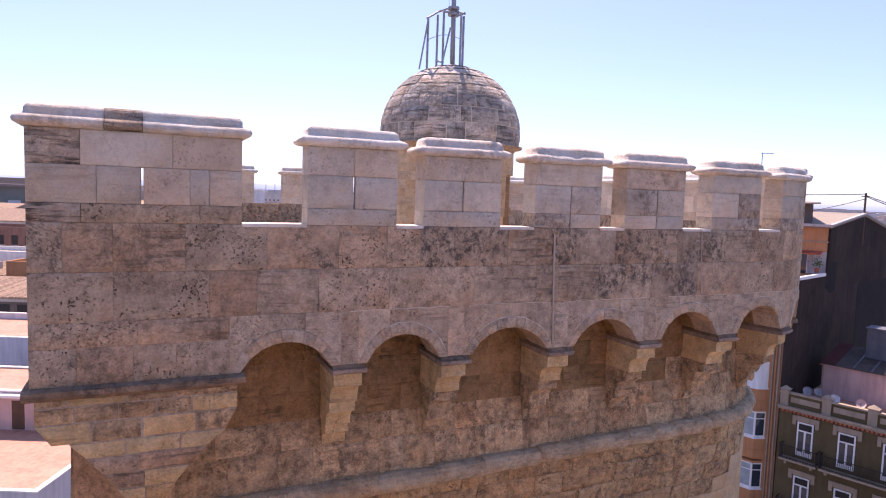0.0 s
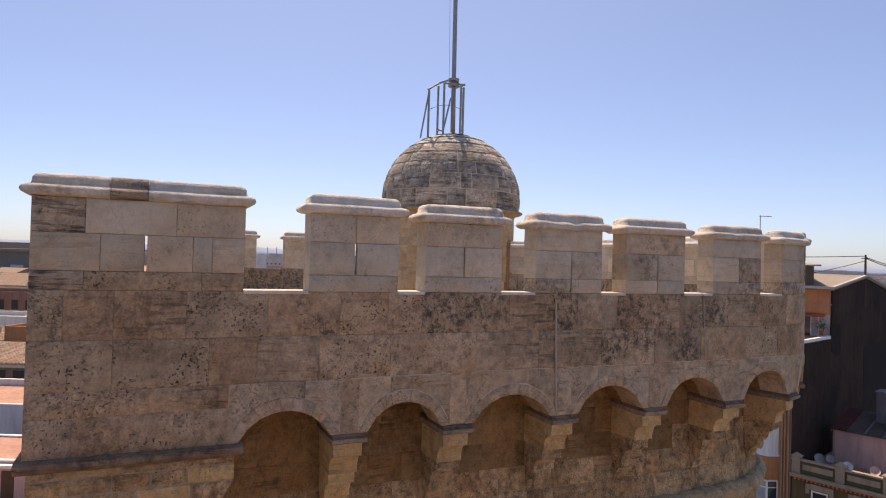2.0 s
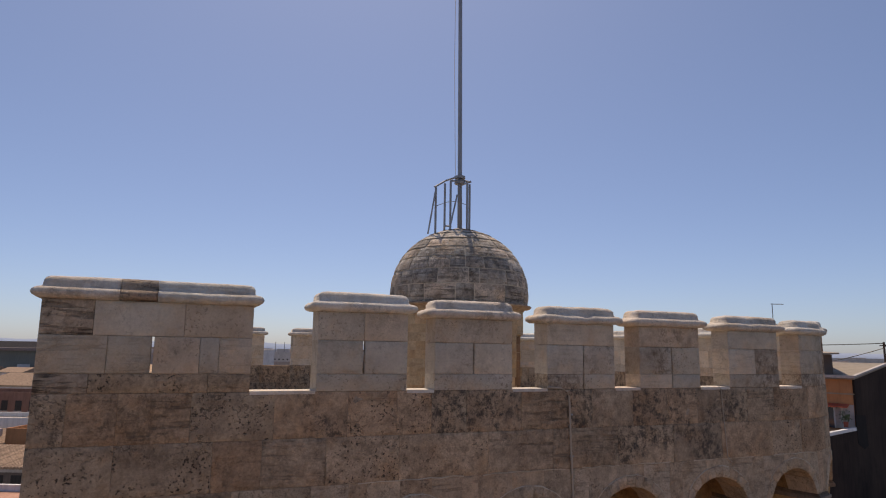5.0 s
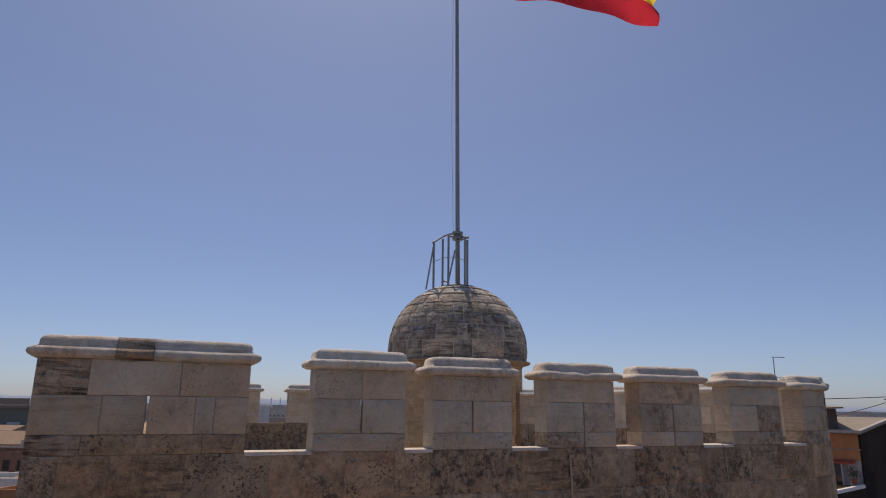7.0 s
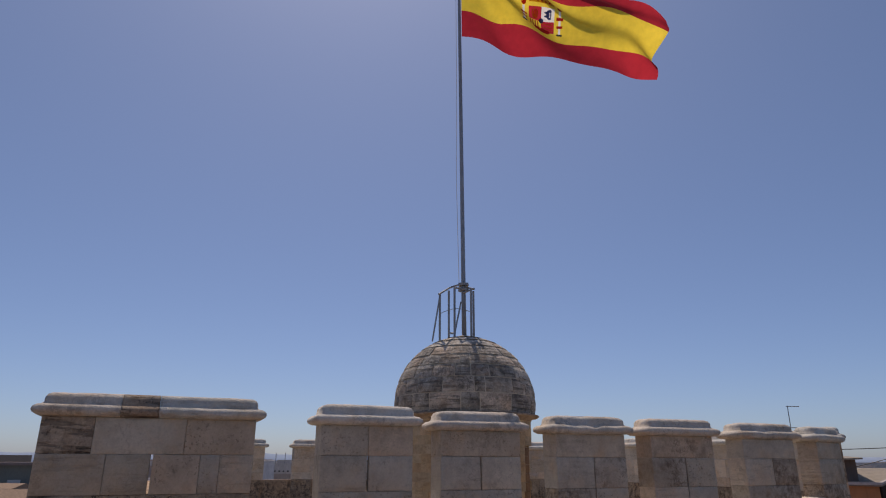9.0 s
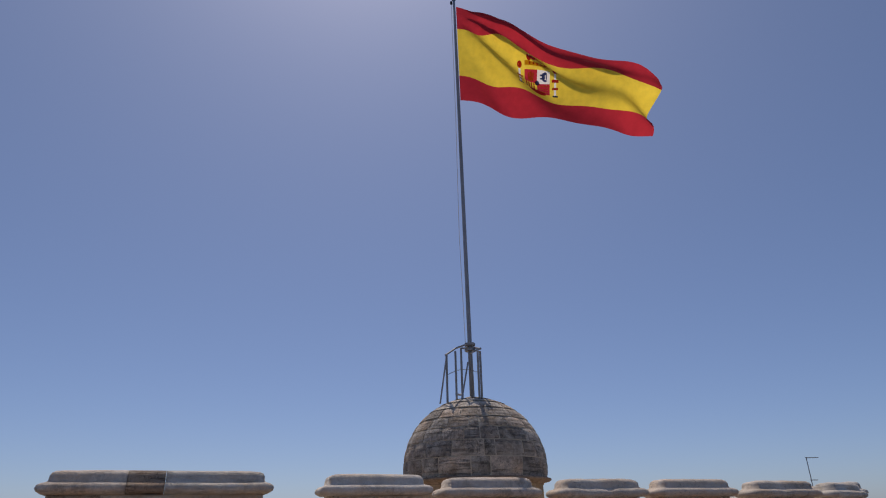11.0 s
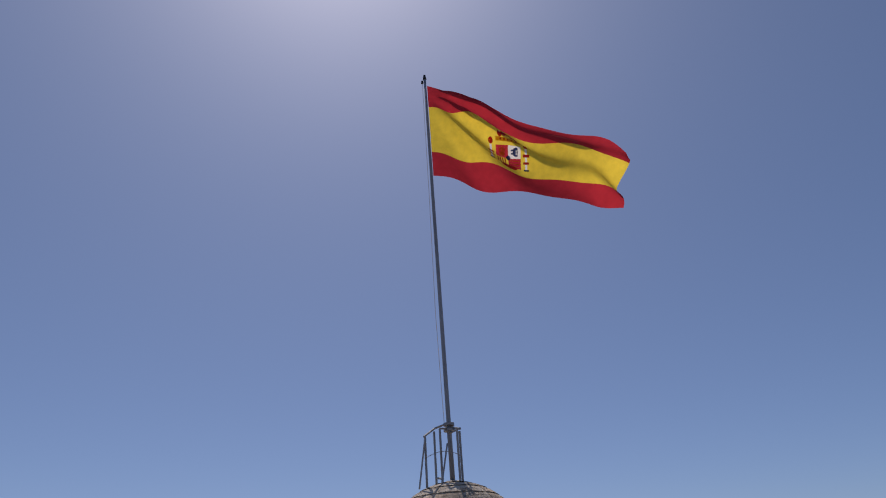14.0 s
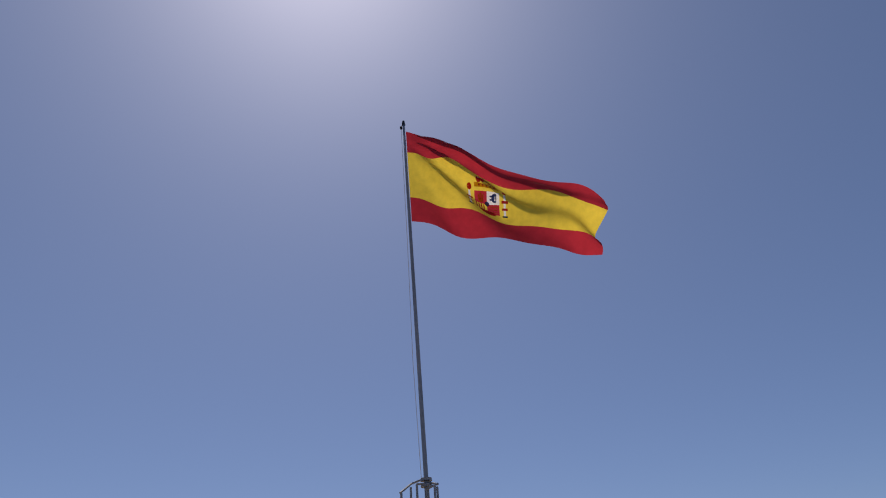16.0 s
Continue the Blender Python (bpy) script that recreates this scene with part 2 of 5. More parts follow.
# Pale blue puts distance haze into the hills' own colour.
HILL = plain_mat("haze_tinted_hills", (0.36, 0.44, 0.56), 1.0, 0.08, 0.002, bump=0.0, stain=0.0)


def glass_mat():
    k = Mat("window_glass", 0.08)
    k.color((0.035, 0.045, 0.055))
    k.b.inputs["Specular IOR Level"].default_value = 0.8
    return k.m


GLASS = glass_mat()


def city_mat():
    """Far houses: one tone for each, the palette paled in place of haze."""
    k = Mat("haze_paled_facades", 0.9)
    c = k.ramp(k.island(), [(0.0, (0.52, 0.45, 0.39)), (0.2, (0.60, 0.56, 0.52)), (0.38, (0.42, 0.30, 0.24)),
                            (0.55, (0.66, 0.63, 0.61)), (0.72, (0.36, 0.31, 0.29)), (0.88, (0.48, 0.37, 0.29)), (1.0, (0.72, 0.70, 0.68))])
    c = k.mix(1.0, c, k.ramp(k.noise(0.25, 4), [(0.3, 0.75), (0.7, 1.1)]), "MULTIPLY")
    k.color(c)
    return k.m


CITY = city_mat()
CITYDARK = plain_mat("far_windows", (0.055, 0.048, 0.045), 0.95, 0.2, 1)


def cloth_mat(name, col):
    """Thin woven cloth, lit through from behind."""
    k = Mat(name, 0.75)
    c = k.mix(1.0, col, k.ramp(k.noise(5, 4), [(0.3, 0.88), (0.7, 1.06)]), "MULTIPLY")
    k.color(c)
    tr = k.t.nodes.new("ShaderNodeBsdfTranslucent")
    k.link(c, tr.inputs["Color"])
    mx = k.t.nodes.new("ShaderNodeMixShader")
    mx.inputs[0].default_value = 0.72
    k.link(k.b.outputs[0], mx.inputs[1])
    k.link(tr.outputs[0], mx.inputs[2])
    k.link(mx.outputs[0], k.t.nodes["Material Output"].inputs["Surface"])
    k.bump(k.noise(260, 2), 0.1, 0.002)
    return k.m


RED = cloth_mat("red_cloth", (0.50, 0.03, 0.045))
YELLOW = cloth_mat("yellow_cloth", (0.90, 0.66, 0.07))
CREST_W = cloth_mat("white_cloth", (0.86, 0.84, 0.82))
CREST_B = cloth_mat("blue_cloth", (0.05, 0.07, 0.2))


# ---------------------------------------------------------------- mesh helpers
def mesh_ob(name, verts, faces, mat, parent=None, smooth=False):
    me = bpy.data.meshes.new(name)
    me.from_pydata([tuple(v) for v in verts], [], faces)
    me.materials.append(mat)
    if smooth:
        me.polygons.foreach_set("use_smooth", [True] * len(me.polygons))
    me.update()
    ob = new(name, me)
    ob.parent = parent
    return ob


def part(name, bm, mat, parent, label=""):
    me = bpy.data.meshes.new(name)
    bm.normal_update()
    bm.to_mesh(me)
    bm.free()
    me.materials.append(mat)
    ob = new(name, me)
    ob.parent = parent
    return tagged(ob, label)


def thing(name, label, category, group="", kind=""):
    return tagged(new(name), label, category, group, kind)


def box_geo(x0, y0, z0, x1, y1, z1):
    v = [(x0, y0, z0), (x1, y0, z0), (x1, y1, z0), (x0, y1, z0), (x0, y0, z1), (x1, y0, z1), (x1, y1, z1), (x0, y1, z1)]
    return v, [(0, 3, 2, 1), (4, 5, 6, 7), (0, 1, 5, 4), (1, 2, 6, 5), (2, 3, 7, 6), (3, 0, 4, 7)]


class Geo:
    """Collects pieces of one mesh."""

    def __init__(self):
        self.v, self.f = [], []

    def add(self, v, f, m=None):
        k = len(self.v)
        self.v += [m @ Vector(p) for p in v] if m else list(v)
        self.f += [tuple(i + k for i in q) for q in f]
        return self

    def box(self, a, b, m=None):
        return self.add(*box_geo(*a, *b), m)

    def tube(self, pts, r0, r1=None, sides=8, m=None):
        r1 = r0 if r1 is None else r1
        pts = [Vector(p) for p in pts]
        v, f = [], []
        for i, p in enumerate(pts):
            d = (pts[min(i + 1, len(pts) - 1)] - pts[max(i - 1, 0)]).normalized()
            a = d.orthogonal().normalized() if abs(d.z) < 0.95 else Vector((1, 0, 0))
            a = (a - a.dot(d) * d).normalized()
            b = d.cross(a)
            r = r0 + (r1 - r0) * i / max(1, len(pts) - 1)
            v += [p + r * (math.cos(t) * a + math.sin(t) * b) for t in (math.tau * j / sides for j in range(sides))]
        n = len(pts)
        for i in range(n - 1):
            for j in range(sides):
                k = (j + 1) % sides
                f.append((i * sides + j, i * sides + k, (i + 1) * sides + k, (i + 1) * sides + j))
        f.append(tuple(range(sides))[::-1])
        f.append(tuple((n - 1) * sides + j for j in range(sides)))
        return self.add(v, f, m)

    def make(self, name, mat, parent=None, label="", smooth=False):
        return tagged(mesh_ob(name, self.v, self.f, mat, parent, smooth), label)


# ---------------------------------------------------------------- plan of the tower
EX, NX, ORG = Vector((0.911, 0.412, 0)).normalized(), Vector((0.412, -0.911, 0)).normalized(), Vector((0, 9.08, 0))
S0, S1, RAD, DEEP = -5.03, 6.4, 3.3, 14.6
ARC = RAD * math.pi / 2
SIDE = DEEP - 2 * RAD
TOTAL = S1 + ARC + SIDE + ARC + (S1 - S0)


def plan(s, n=0.0):
    """Place in the plan: s runs along the outer face from the near corner, n out of the wall."""
    if s <= S1:
        a, b = s, n
    elif s <= S1 + ARC:
        t = (s - S1) / RAD
        a, b = S1 + (RAD + n) * math.sin(t), -RAD + (RAD + n) * math.cos(t)
    elif s <= S1 + ARC + SIDE:
        a, b = S1 + RAD + n, -RAD - (s - S1 - ARC)
    elif s <= S1 + 2 * ARC + SIDE:
        t = (s - S1 - ARC - SIDE) / RAD
        a, b = S1 + (RAD + n) * math.cos(t), -DEEP + RAD - (RAD + n) * math.sin(t)
    else:
        a, b = S1 - (s - S1 - 2 * ARC - SIDE), -DEEP - n
    return ORG + a * EX + b * NX


def at_wall(s, n, z):
    p = plan(s, n)
    return Vector((p.x, p.y, z))


rng = random.Random(5)


def wear(p, amp):
    """Height of the worn surface at a place: broad hollows and small chips."""
    return amp * (0.7 * noise.noise(p * 2.3) + 0.6 * noise.noise(p * 7.0) - 1.6 * max(0.0, noise.noise(p * 5.1 + Vector((9, 3, 5))) - 0.32))


def stone(poly, n0, n1, mat, parent, name="stone", bev=0.005, jit=0.005, gap=0.004, place=at_wall, worn=0.006, cell=0.13):
    """A dressed block: its face in (s, z), from n0 (out) back to n1, with worn arrises and an uneven face."""
    cs, cz = sum(p[0] for p in poly) / len(poly), sum(p[1] for p in poly) / len(poly)
    ws = max(p[0] for p in poly) - min(p[0] for p in poly)
    hz = max(p[1] for p in poly) - min(p[1] for p in poly)

    def inset(d):
        fs, fz = 1 - 2 * d / max(ws, 0.05), 1 - 2 * d / max(hz, 0.05)
        return [(cs + (p[0] - cs) * fs, cz + (p[1] - cz) * fz) for p in poly]

    n0 += rng.uniform(0, jit)
    tilt_s, tilt_z = rng.uniform(-jit, jit) * 0.5, rng.uniform(-jit, jit) * 0.5
    outer = inset(gap)
    if len(poly) != 4:
        k = len(poly)
        inner = inset(gap + bev)
        v = [place(s, n1, z) for s, z in outer] + [place(s, n0 - bev, z) for s, z in outer] + [place(s, n0, z) for s, z in inner]
        f = [tuple(range(2 * k, 3 * k)), tuple(range(k))[::-1]]
        for a in (0, k):
            f += [(a + i, a + (i + 1) % k, a + k + (i + 1) % k, a + k + i) for i in range(k)]
        return mesh_ob(name, v, f, mat, parent)
    nu, nv = max(1, min(12, round(ws / cell))), max(1, min(8, round(hz / cell)))
    bu, bv = min(0.3, 1.6 * bev / max(ws, 0.02)), min(0.3, 1.6 * bev / max(hz, 0.02))
    us = [0.0] + [bu + (1 - 2 * bu) * i / nu for i in range(nu + 1)] + [1.0]
    vs = [0.0] + [bv + (1 - 2 * bv) * i / nv for i in range(nv + 1)] + [1.0]
    (a, b, c, d), ku, kv = outer, len(us), len(vs)
    v = []
    for q in vs:
        for u in us:
            s = (a[0] * (1 - u) + b[0] * u) * (1 - q) + (d[0] * (1 - u) + c[0] * u) * q
            z = (a[1] * (1 - u) + b[1] * u) * (1 - q) + (d[1] * (1 - u) + c[1] * u) * q
            rim = u in (0.0, 1.0) or q in (0.0, 1.0)
            h = wear(place(s, n0, z), worn)
            v.append(place(s, n0 + tilt_s * (2 * u - 1) + tilt_z * (2 * q - 1) + min(h, 0.004 if rim else 1.0) - (bev if rim else 0.0), z))
    rim = list(range(ku)) + [j * ku + ku - 1 for j in range(1, kv)] + [(kv - 1) * ku + i for i in range(ku - 2, -1, -1)] + [j * ku for j in range(kv - 2, 0, -1)]
    f = [(j * ku + i, j * ku + i + 1, (j + 1) * ku + i + 1, (j + 1) * ku + i) for j in range(kv - 1) for i in range(ku - 1)]
    smooth = len(f)
    o = len(v)
    for r in rim:
        u, q = us[r % ku], vs[r // ku]
        s = (a[0] * (1 - u) + b[0] * u) * (1 - q) + (d[0] * (1 - u) + c[0] * u) * q
        z = (a[1] * (1 - u) + b[1] * u) * (1 - q) + (d[1] * (1 - u) + c[1] * u) * q
        v.append(place(s, n1, z))
    k = len(rim)
    f += [(rim[(i + 1) % k], rim[i], o + i, o + (i + 1) % k) for i in range(k)]
    f.append(tuple(o + i for i in range(k))[::-1])
    ob = mesh_ob(name, v, f, mat, parent)
    ob.data.polygons.foreach_set("use_smooth", [i < smooth for i in range(len(f))])
    return ob


def rect(s0, s1, z0, z1):
    """A block's outline."""
    return [(s0, z0), (s1, z0), (s1, z1), (s0, z1)]


def course(s0, s1, wmin, wmax, first=0.0):
    """Joint positions of one course."""
    out, s = [s0], s0 + first
    if first > 0:
        out.append(s)
    while s < s1 - wmin * 1.5:
        s += rng.uniform(wmin, wmax)
        if s > s1 - wmin * 0.6:
            break
        out.append(s)
    out.append(s1)
    return out


def strip(name, s0, s1, profile, mat, parent, step=0.35, label="", worn=0.0):
    """A closed (n, z) profile swept along the wall line."""
    cnt = max(1, int((s1 - s0) / step)) if s1 > S1 or worn else max(1, int((s1 - s0) / 2.5))
    v, f, k = [], [], len(profile)
    for i in range(cnt + 1):
        s = s0 + (s1 - s0) * i / cnt
        v += [at_wall(s, n, z) for n, z in profile]
    if worn:
        v = [p + worn * noise.noise_vector(p * 4.0) + 0.6 * worn * noise.noise_vector(p * 11.0) for p in v]
    for i in range(cnt):
        for j in range(k):
            a, b = i * k + j, i * k + (j + 1) % k
            f.append((a, a + k, b + k, b))
    f += [tuple(range(k)), tuple(cnt * k + j for j in range(k))[::-1]]
    return tagged(mesh_ob(name, v, f, mat, parent), label)


Z_SILL, Z_A, Z_B, Z_IMP, Z_CAP, Z_FLOOR = 23.57, 23.0, 22.42, 21.69, 24.57, 22.45
THICK = 0.36
tower = thing("tower", "weathered beige limestone battlemented tower above the street", "tower", kind="structure")
RIGHT = S1 + ARC + 1.2

# core behind the facing stones
strip("parapet_core", S0 + 0.02, TOTAL - 0.02, [(-0.0055, Z_B - 0.02), (-0.0055, Z_SILL - 0.012), (-THICK + 0.03, Z_SILL - 0.02), (-THICK + 0.03, Z_B - 0.02)], MORTAR, tower)
REC = -0.85
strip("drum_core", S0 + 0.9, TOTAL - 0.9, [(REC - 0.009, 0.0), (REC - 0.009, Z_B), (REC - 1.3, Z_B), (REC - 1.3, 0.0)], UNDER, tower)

# facing courses A and B
JOINTS_A = [-4.69, -4.18, -3.40, -2.44, -1.51, -0.84, -0.34, 0.18, 1.06, 1.84, 2.29, 3.06, 3.77, 4.38, 4.93, 5.5, 6.13]
JOINTS_B = [-4.18, -3.13, -2.56, -1.77, -0.79, 0.52, 1.59, 2.76, 3.85, 4.88, 6.05]
SKIN_A = {-5.03: STAINED, -2.44: STAINED, -0.34: STAINED, 0.18: STAINED, 1.84: STAINED, 3.06: STAINED, 3.77: STAINED, 4.38: STAINED, 4.93: STAINED, -3.40: PITTED, -1.51: PITTED}
SKIN_B = {-5.03: PITTED, -4.18: PITTED, 2.76: STAINED, 3.85: STAINED}
for z0, z1, joints, skin in ((Z_A, Z_SILL, JOINTS_A, SKIN_A), (Z_B, Z_A, JOINTS_B, SKIN_B)):
    js = [S0] + joints + course(joints[-1], RIGHT, 0.7, 1.1)[1:]
    for a, b in zip(js, js[1:]):
        stone(rect(a, b, z0, z1), 0.0, -0.3, skin.get(a, STONE), tower, bev=0.004, jit=0.004, gap=0.001, worn=0.009, cell=0.1)
js = course(RIGHT, TOTAL, 0.7, 1.2)
g = Geo()
for z0, z1 in ((Z_A, Z_SILL), (Z_B, Z_A), (21.7, Z_B)):
    for a, b in zip(js, js[1:]):
        v, f = [], []
        for s in (a + 0.01, (a + b) / 2, b - 0.01):
            v += [at_wall(s, 0, z0 + 0.01), at_wall(s, 0, z1 - 0.01), at_wall(s, -0.3, z1 - 0.01), at_wall(s, -0.3, z0 + 0.01)]
        for i in (0, 4):
            f += [(i + j, i + 4 + j, i + 4 + (j + 1) % 4, i + (j + 1) % 4) for j in range(4)]
        g.add(v, f + [(0, 1, 2, 3), (11, 10, 9, 8)])
tagged(g.make("outer_facing", STONE, tower), kind="stuff")

# inner facing of the far parapets, seen through the crenels
g = Geo()
for z0, z1 in ((Z_FLOOR, 23.0), (23.0, Z_SILL)):
    js = course(S1 + 1, TOTAL, 0.6, 1.1)
    for a, b in zip(js, js[1:]):
        v = []
        for s in (a + 0.008, b - 0.008):
            v += [at_wall(s, -THICK, z0 + 0.008), at_wall(s, -THICK, z1 - 0.008), at_wall(s, -THICK + 0.08, z1 - 0.008), at_wall(s, -THICK + 0.08, z0 + 0.008)]
        g.add(v, [(j, (j + 1) % 4, 4 + (j + 1) % 4, 4 + j) for j in range(4)] + [(3, 2, 1, 0), (4, 5, 6, 7)])
tagged(g.make("inner_facing", INNER, tower), kind="stuff")

# corbels, arches and the pier at the corner
CORB = [-1.34, 0.25, 2.08, 3.87, 5.67, 7.42, 9.15]
CW = 0.25
edges = [(-2.76, CORB[0] - CW)] + [(a + CW, b - CW) for a, b in zip(CORB, CORB[1:])]
TOPS = {e: z for e, z in zip(edges, (22.05, 22.06, 22.06, 22.10, 22.14, 22.18, 22.18))}


def arch_z(a, b, s, lift=0.0):
    """Height of a segmental arch between a and b."""
    Z_TOP = TOPS[(a, b)]
    half, rise = (b - a) / 2 + lift * 0.75, Z_TOP - Z_IMP + lift
    r = (half * half + rise * rise) / (2 * rise)
    x = min(abs(s - (a + b) / 2), half)
    return Z_TOP + lift - r + math.sqrt(r * r - x * x)


RING = 0.17
for a, b in edges:
    cnt = 9
    ss = [a + (b - a) * i / cnt for i in range(cnt + 1)]
    mid, half = (a + b) / 2, (b - a) / 2
    lo = [(s, arch_z(a, b, s)) for s in ss]
    hi = [(mid + (s - mid) * (half + RING * 0.75) / half, 0) for s in ss]
    hi = [(s, arch_z(a, b, s, RING)) for s, _ in hi]
    for i in range(cnt):
        stone([lo[i], lo[i + 1], hi[i + 1], hi[i]], 0.012, -0.5, SPANDREL, tower, "voussoir", 0.004, 0.004, 0.001, worn=0.008, cell=0.09)
    # spandrel blocks above the ring
    for i0, i1 in ((0, 3), (3, 6), (6, 9)):
        top = [(hi[i1][0], Z_B), (hi[i0][0], Z_B)]
        stone([hi[i] for i in range(i0, i1 + 1)] + top, 0.0, -0.45, SPANDREL, tower, "spandrel_stone", 0.003, 0.004, 0.0005)
for (a0, b0), (a1, b1) in zip(edges, edges[1:]):
    x0, x1 = b0 + RING * 0.75, a1 - RING * 0.75
    stone([(b0, Z_IMP), (a1, Z_IMP), (x1, arch_z(a1, b1, x1, RING)), (x1, Z_B), (x0, Z_B), (x0, arch_z(a0, b0, x0, RING))] if x1 > x0 else
          [(b0, Z_IMP), (a1, Z_IMP), ((x0 + x1) / 2, Z_B)], 0.0, -0.45, SPANDREL, tower, "spandrel_stone", 0.003, 0.004, 0.0005)
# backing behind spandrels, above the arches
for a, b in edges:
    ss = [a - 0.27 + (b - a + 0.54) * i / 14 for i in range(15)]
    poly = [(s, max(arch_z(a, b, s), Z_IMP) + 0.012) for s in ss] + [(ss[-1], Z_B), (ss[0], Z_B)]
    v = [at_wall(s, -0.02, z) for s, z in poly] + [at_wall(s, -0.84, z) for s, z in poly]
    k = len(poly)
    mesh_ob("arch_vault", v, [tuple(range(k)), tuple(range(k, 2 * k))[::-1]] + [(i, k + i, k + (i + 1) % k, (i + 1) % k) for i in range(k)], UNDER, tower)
# pier facing at the corner, above the impost
z_rows = [Z_B, 22.13, Z_IMP]
for z1, z0 in zip(z_rows, z_rows[1:]):
    js = course(S0, -2.76 - RING * 0.75 if z0 > 22 else -2.76, 0.45, 0.8)
    for i, (a, b) in enumerate(zip(js, js[1:])):
        stone(rect(a, b, z0, z1), 0.0, -0.5, STONE, tower, bev=0.002, gap=0.0004, worn=0.009)
strip("pier_core", S0 + 0.03, -2.79, [(-0.02, Z_IMP), (-0.02, Z_B), (-1.2, Z_B), (-1.2, Z_IMP)], MORTAR, tower)
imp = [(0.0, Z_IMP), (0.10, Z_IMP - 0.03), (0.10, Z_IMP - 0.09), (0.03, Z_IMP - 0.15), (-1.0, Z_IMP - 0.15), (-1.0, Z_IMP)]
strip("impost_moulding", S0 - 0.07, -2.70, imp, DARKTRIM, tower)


def pier_edge(z):
    """The right edge of the corner pier, a quarter curve springing from the drum."""
    zt, zb = 21.10, 19.4
    if z >= zt:
        return -2.78
    t = min(1, (zt - z) / (zt - zb))
    return -2.78 - 1.05 * (1 - (1 - t) ** 2.1)


def pier_left(z):
    """The left edge: a chamfered foot at the corner, then a curve like that on the right."""
    if z > 21.15:
        return S0 + 0.03
    if z > 20.99:
        return S0 + 0.03 + (21.15 - z) / 0.16 * 0.34
    t = min(1, (20.99 - z) / 1.4)
    return -4.66 + 0.86 * (1 - (1 - t) ** 1.5)


zz = [Z_IMP - 0.15, 21.44, 21.24, 20.99, 20.79, 20.58, 20.37, 20.15, 19.92, 19.66]
for i, (z1, z0) in enumerate(zip(zz, zz[1:])):
    l0, l1, r0, r1 = pier_left(z0), pier_left(z1), pier_edge(z0), pier_edge(z1)
    if i == 2:
        l0 = S0 + 0.2
    js = course(max(l0, l1), min(r0, r1), 0.38, 0.62, min(rng.uniform(0.22, 0.45), 0.45 * (min(r0, r1) - max(l0, l1))))
    for j, (a, b) in enumerate(zip(js, js[1:])):
        poly = [(l0 if j == 0 else a, z0), (r0 if j == len(js) - 2 else b, z0), (r1 if j == len(js) - 2 else b, z1), (l1 if j == 0 else a, z1)]
        stone(poly, -0.02, -0.9, ERODED if i < 3 and rng.random() < 0.5 else CORBEL if rng.random() < 0.75 else STONE, tower, bev=0.008, gap=0.008, worn=0.010, cell=0.1)
poly = [(pier_left(z) + 0.02, z) for z in zz] + [(pier_edge(z) - 0.02, z) for z in reversed(zz)]
k = len(poly)
v = [at_wall(s, -0.026, z) for s, z in poly] + [at_wall(s, -1.0, z) for s, z in poly]
mesh_ob("pier_backing", v, [tuple(range(k)), tuple(range(k, 2 * k))[::-1]] + [(i, k + i, k + (i + 1) % k, (i + 1) % k) for i in range(k)], MORTAR, tower)


def corbel(s, wide=0.39):
    """Three quarter-round stones, each set back under the next, with a dark impost slab."""
    h = wide / 2
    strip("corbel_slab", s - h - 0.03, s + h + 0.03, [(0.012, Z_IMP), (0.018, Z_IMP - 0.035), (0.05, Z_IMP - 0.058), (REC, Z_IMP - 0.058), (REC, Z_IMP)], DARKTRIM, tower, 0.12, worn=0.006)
    strip("corbel_fascia", s - h - 0.045, s + h + 0.045, [(0.062, Z_IMP - 0.059), (0.062, Z_IMP - 0.11), (0.03, Z_IMP - 0.13), (REC, Z_IMP - 0.13), (REC, Z_IMP - 0.059)], FASCIA, tower, 0.12, worn=0.006)
    z, n = Z_IMP - 0.13, -0.04
    age = 0.004 + 0.003 * max(0.0, s)
    for i, (dz, dn) in enumerate(((0.47, 0.20), (0.40, 0.20), (0.36, 0.16))):
        nb = n - dn
        zc, hc = z - dz * 0.40, dz * 0.60
        prof = [(n, z), (n, z - dz * 0.2), (n, zc)]
        prof += [(n - dn * math.sin(t), zc - (hc - 0.05) * (1 - math.cos(t))) for t in (0.25, 0.5, 0.8, 1.1, 1.35, 1.57)]
        prof += [(nb, z - dz), (REC + 0.01, z - dz), (REC + 0.01, z)]
        w = h - 0.012 * i
        strip("corbel_stone", s - w, s + w, prof, CORBEL if i == 0 or s < 0 else ERODED, tower, 0.09, worn=age * (1 + i))
        z, n = z - dz - 0.002, nb - 0.065


for s in CORB:
    corbel(s)

# wall of the drum behind the corbels, shade darkened into its stone, battered towards the string course, and below
Z_ROLL = 19.62


def talus(s, z):
    """How far the drum's wall leans out above and below the string course."""
    out = 0.17 * max(0.0, min(1.0, (8.5 - s) / 3.0)) + 0.03
    if z > Z_ROLL:
        return out * max(0.0, min(1.0, (20.75 - z) / (20.75 - Z_ROLL)))
    return out * max(0.25, 1 - (Z_ROLL - z) * 0.5)


def roll_z(s):
    """Height of the string course, which climbs a little round the drum."""
    return Z_ROLL + 0.026 * max(0.0, min(8.0, s))


def at_drum(s, n, z):
    return at_wall(s, n + talus(s, z), z)


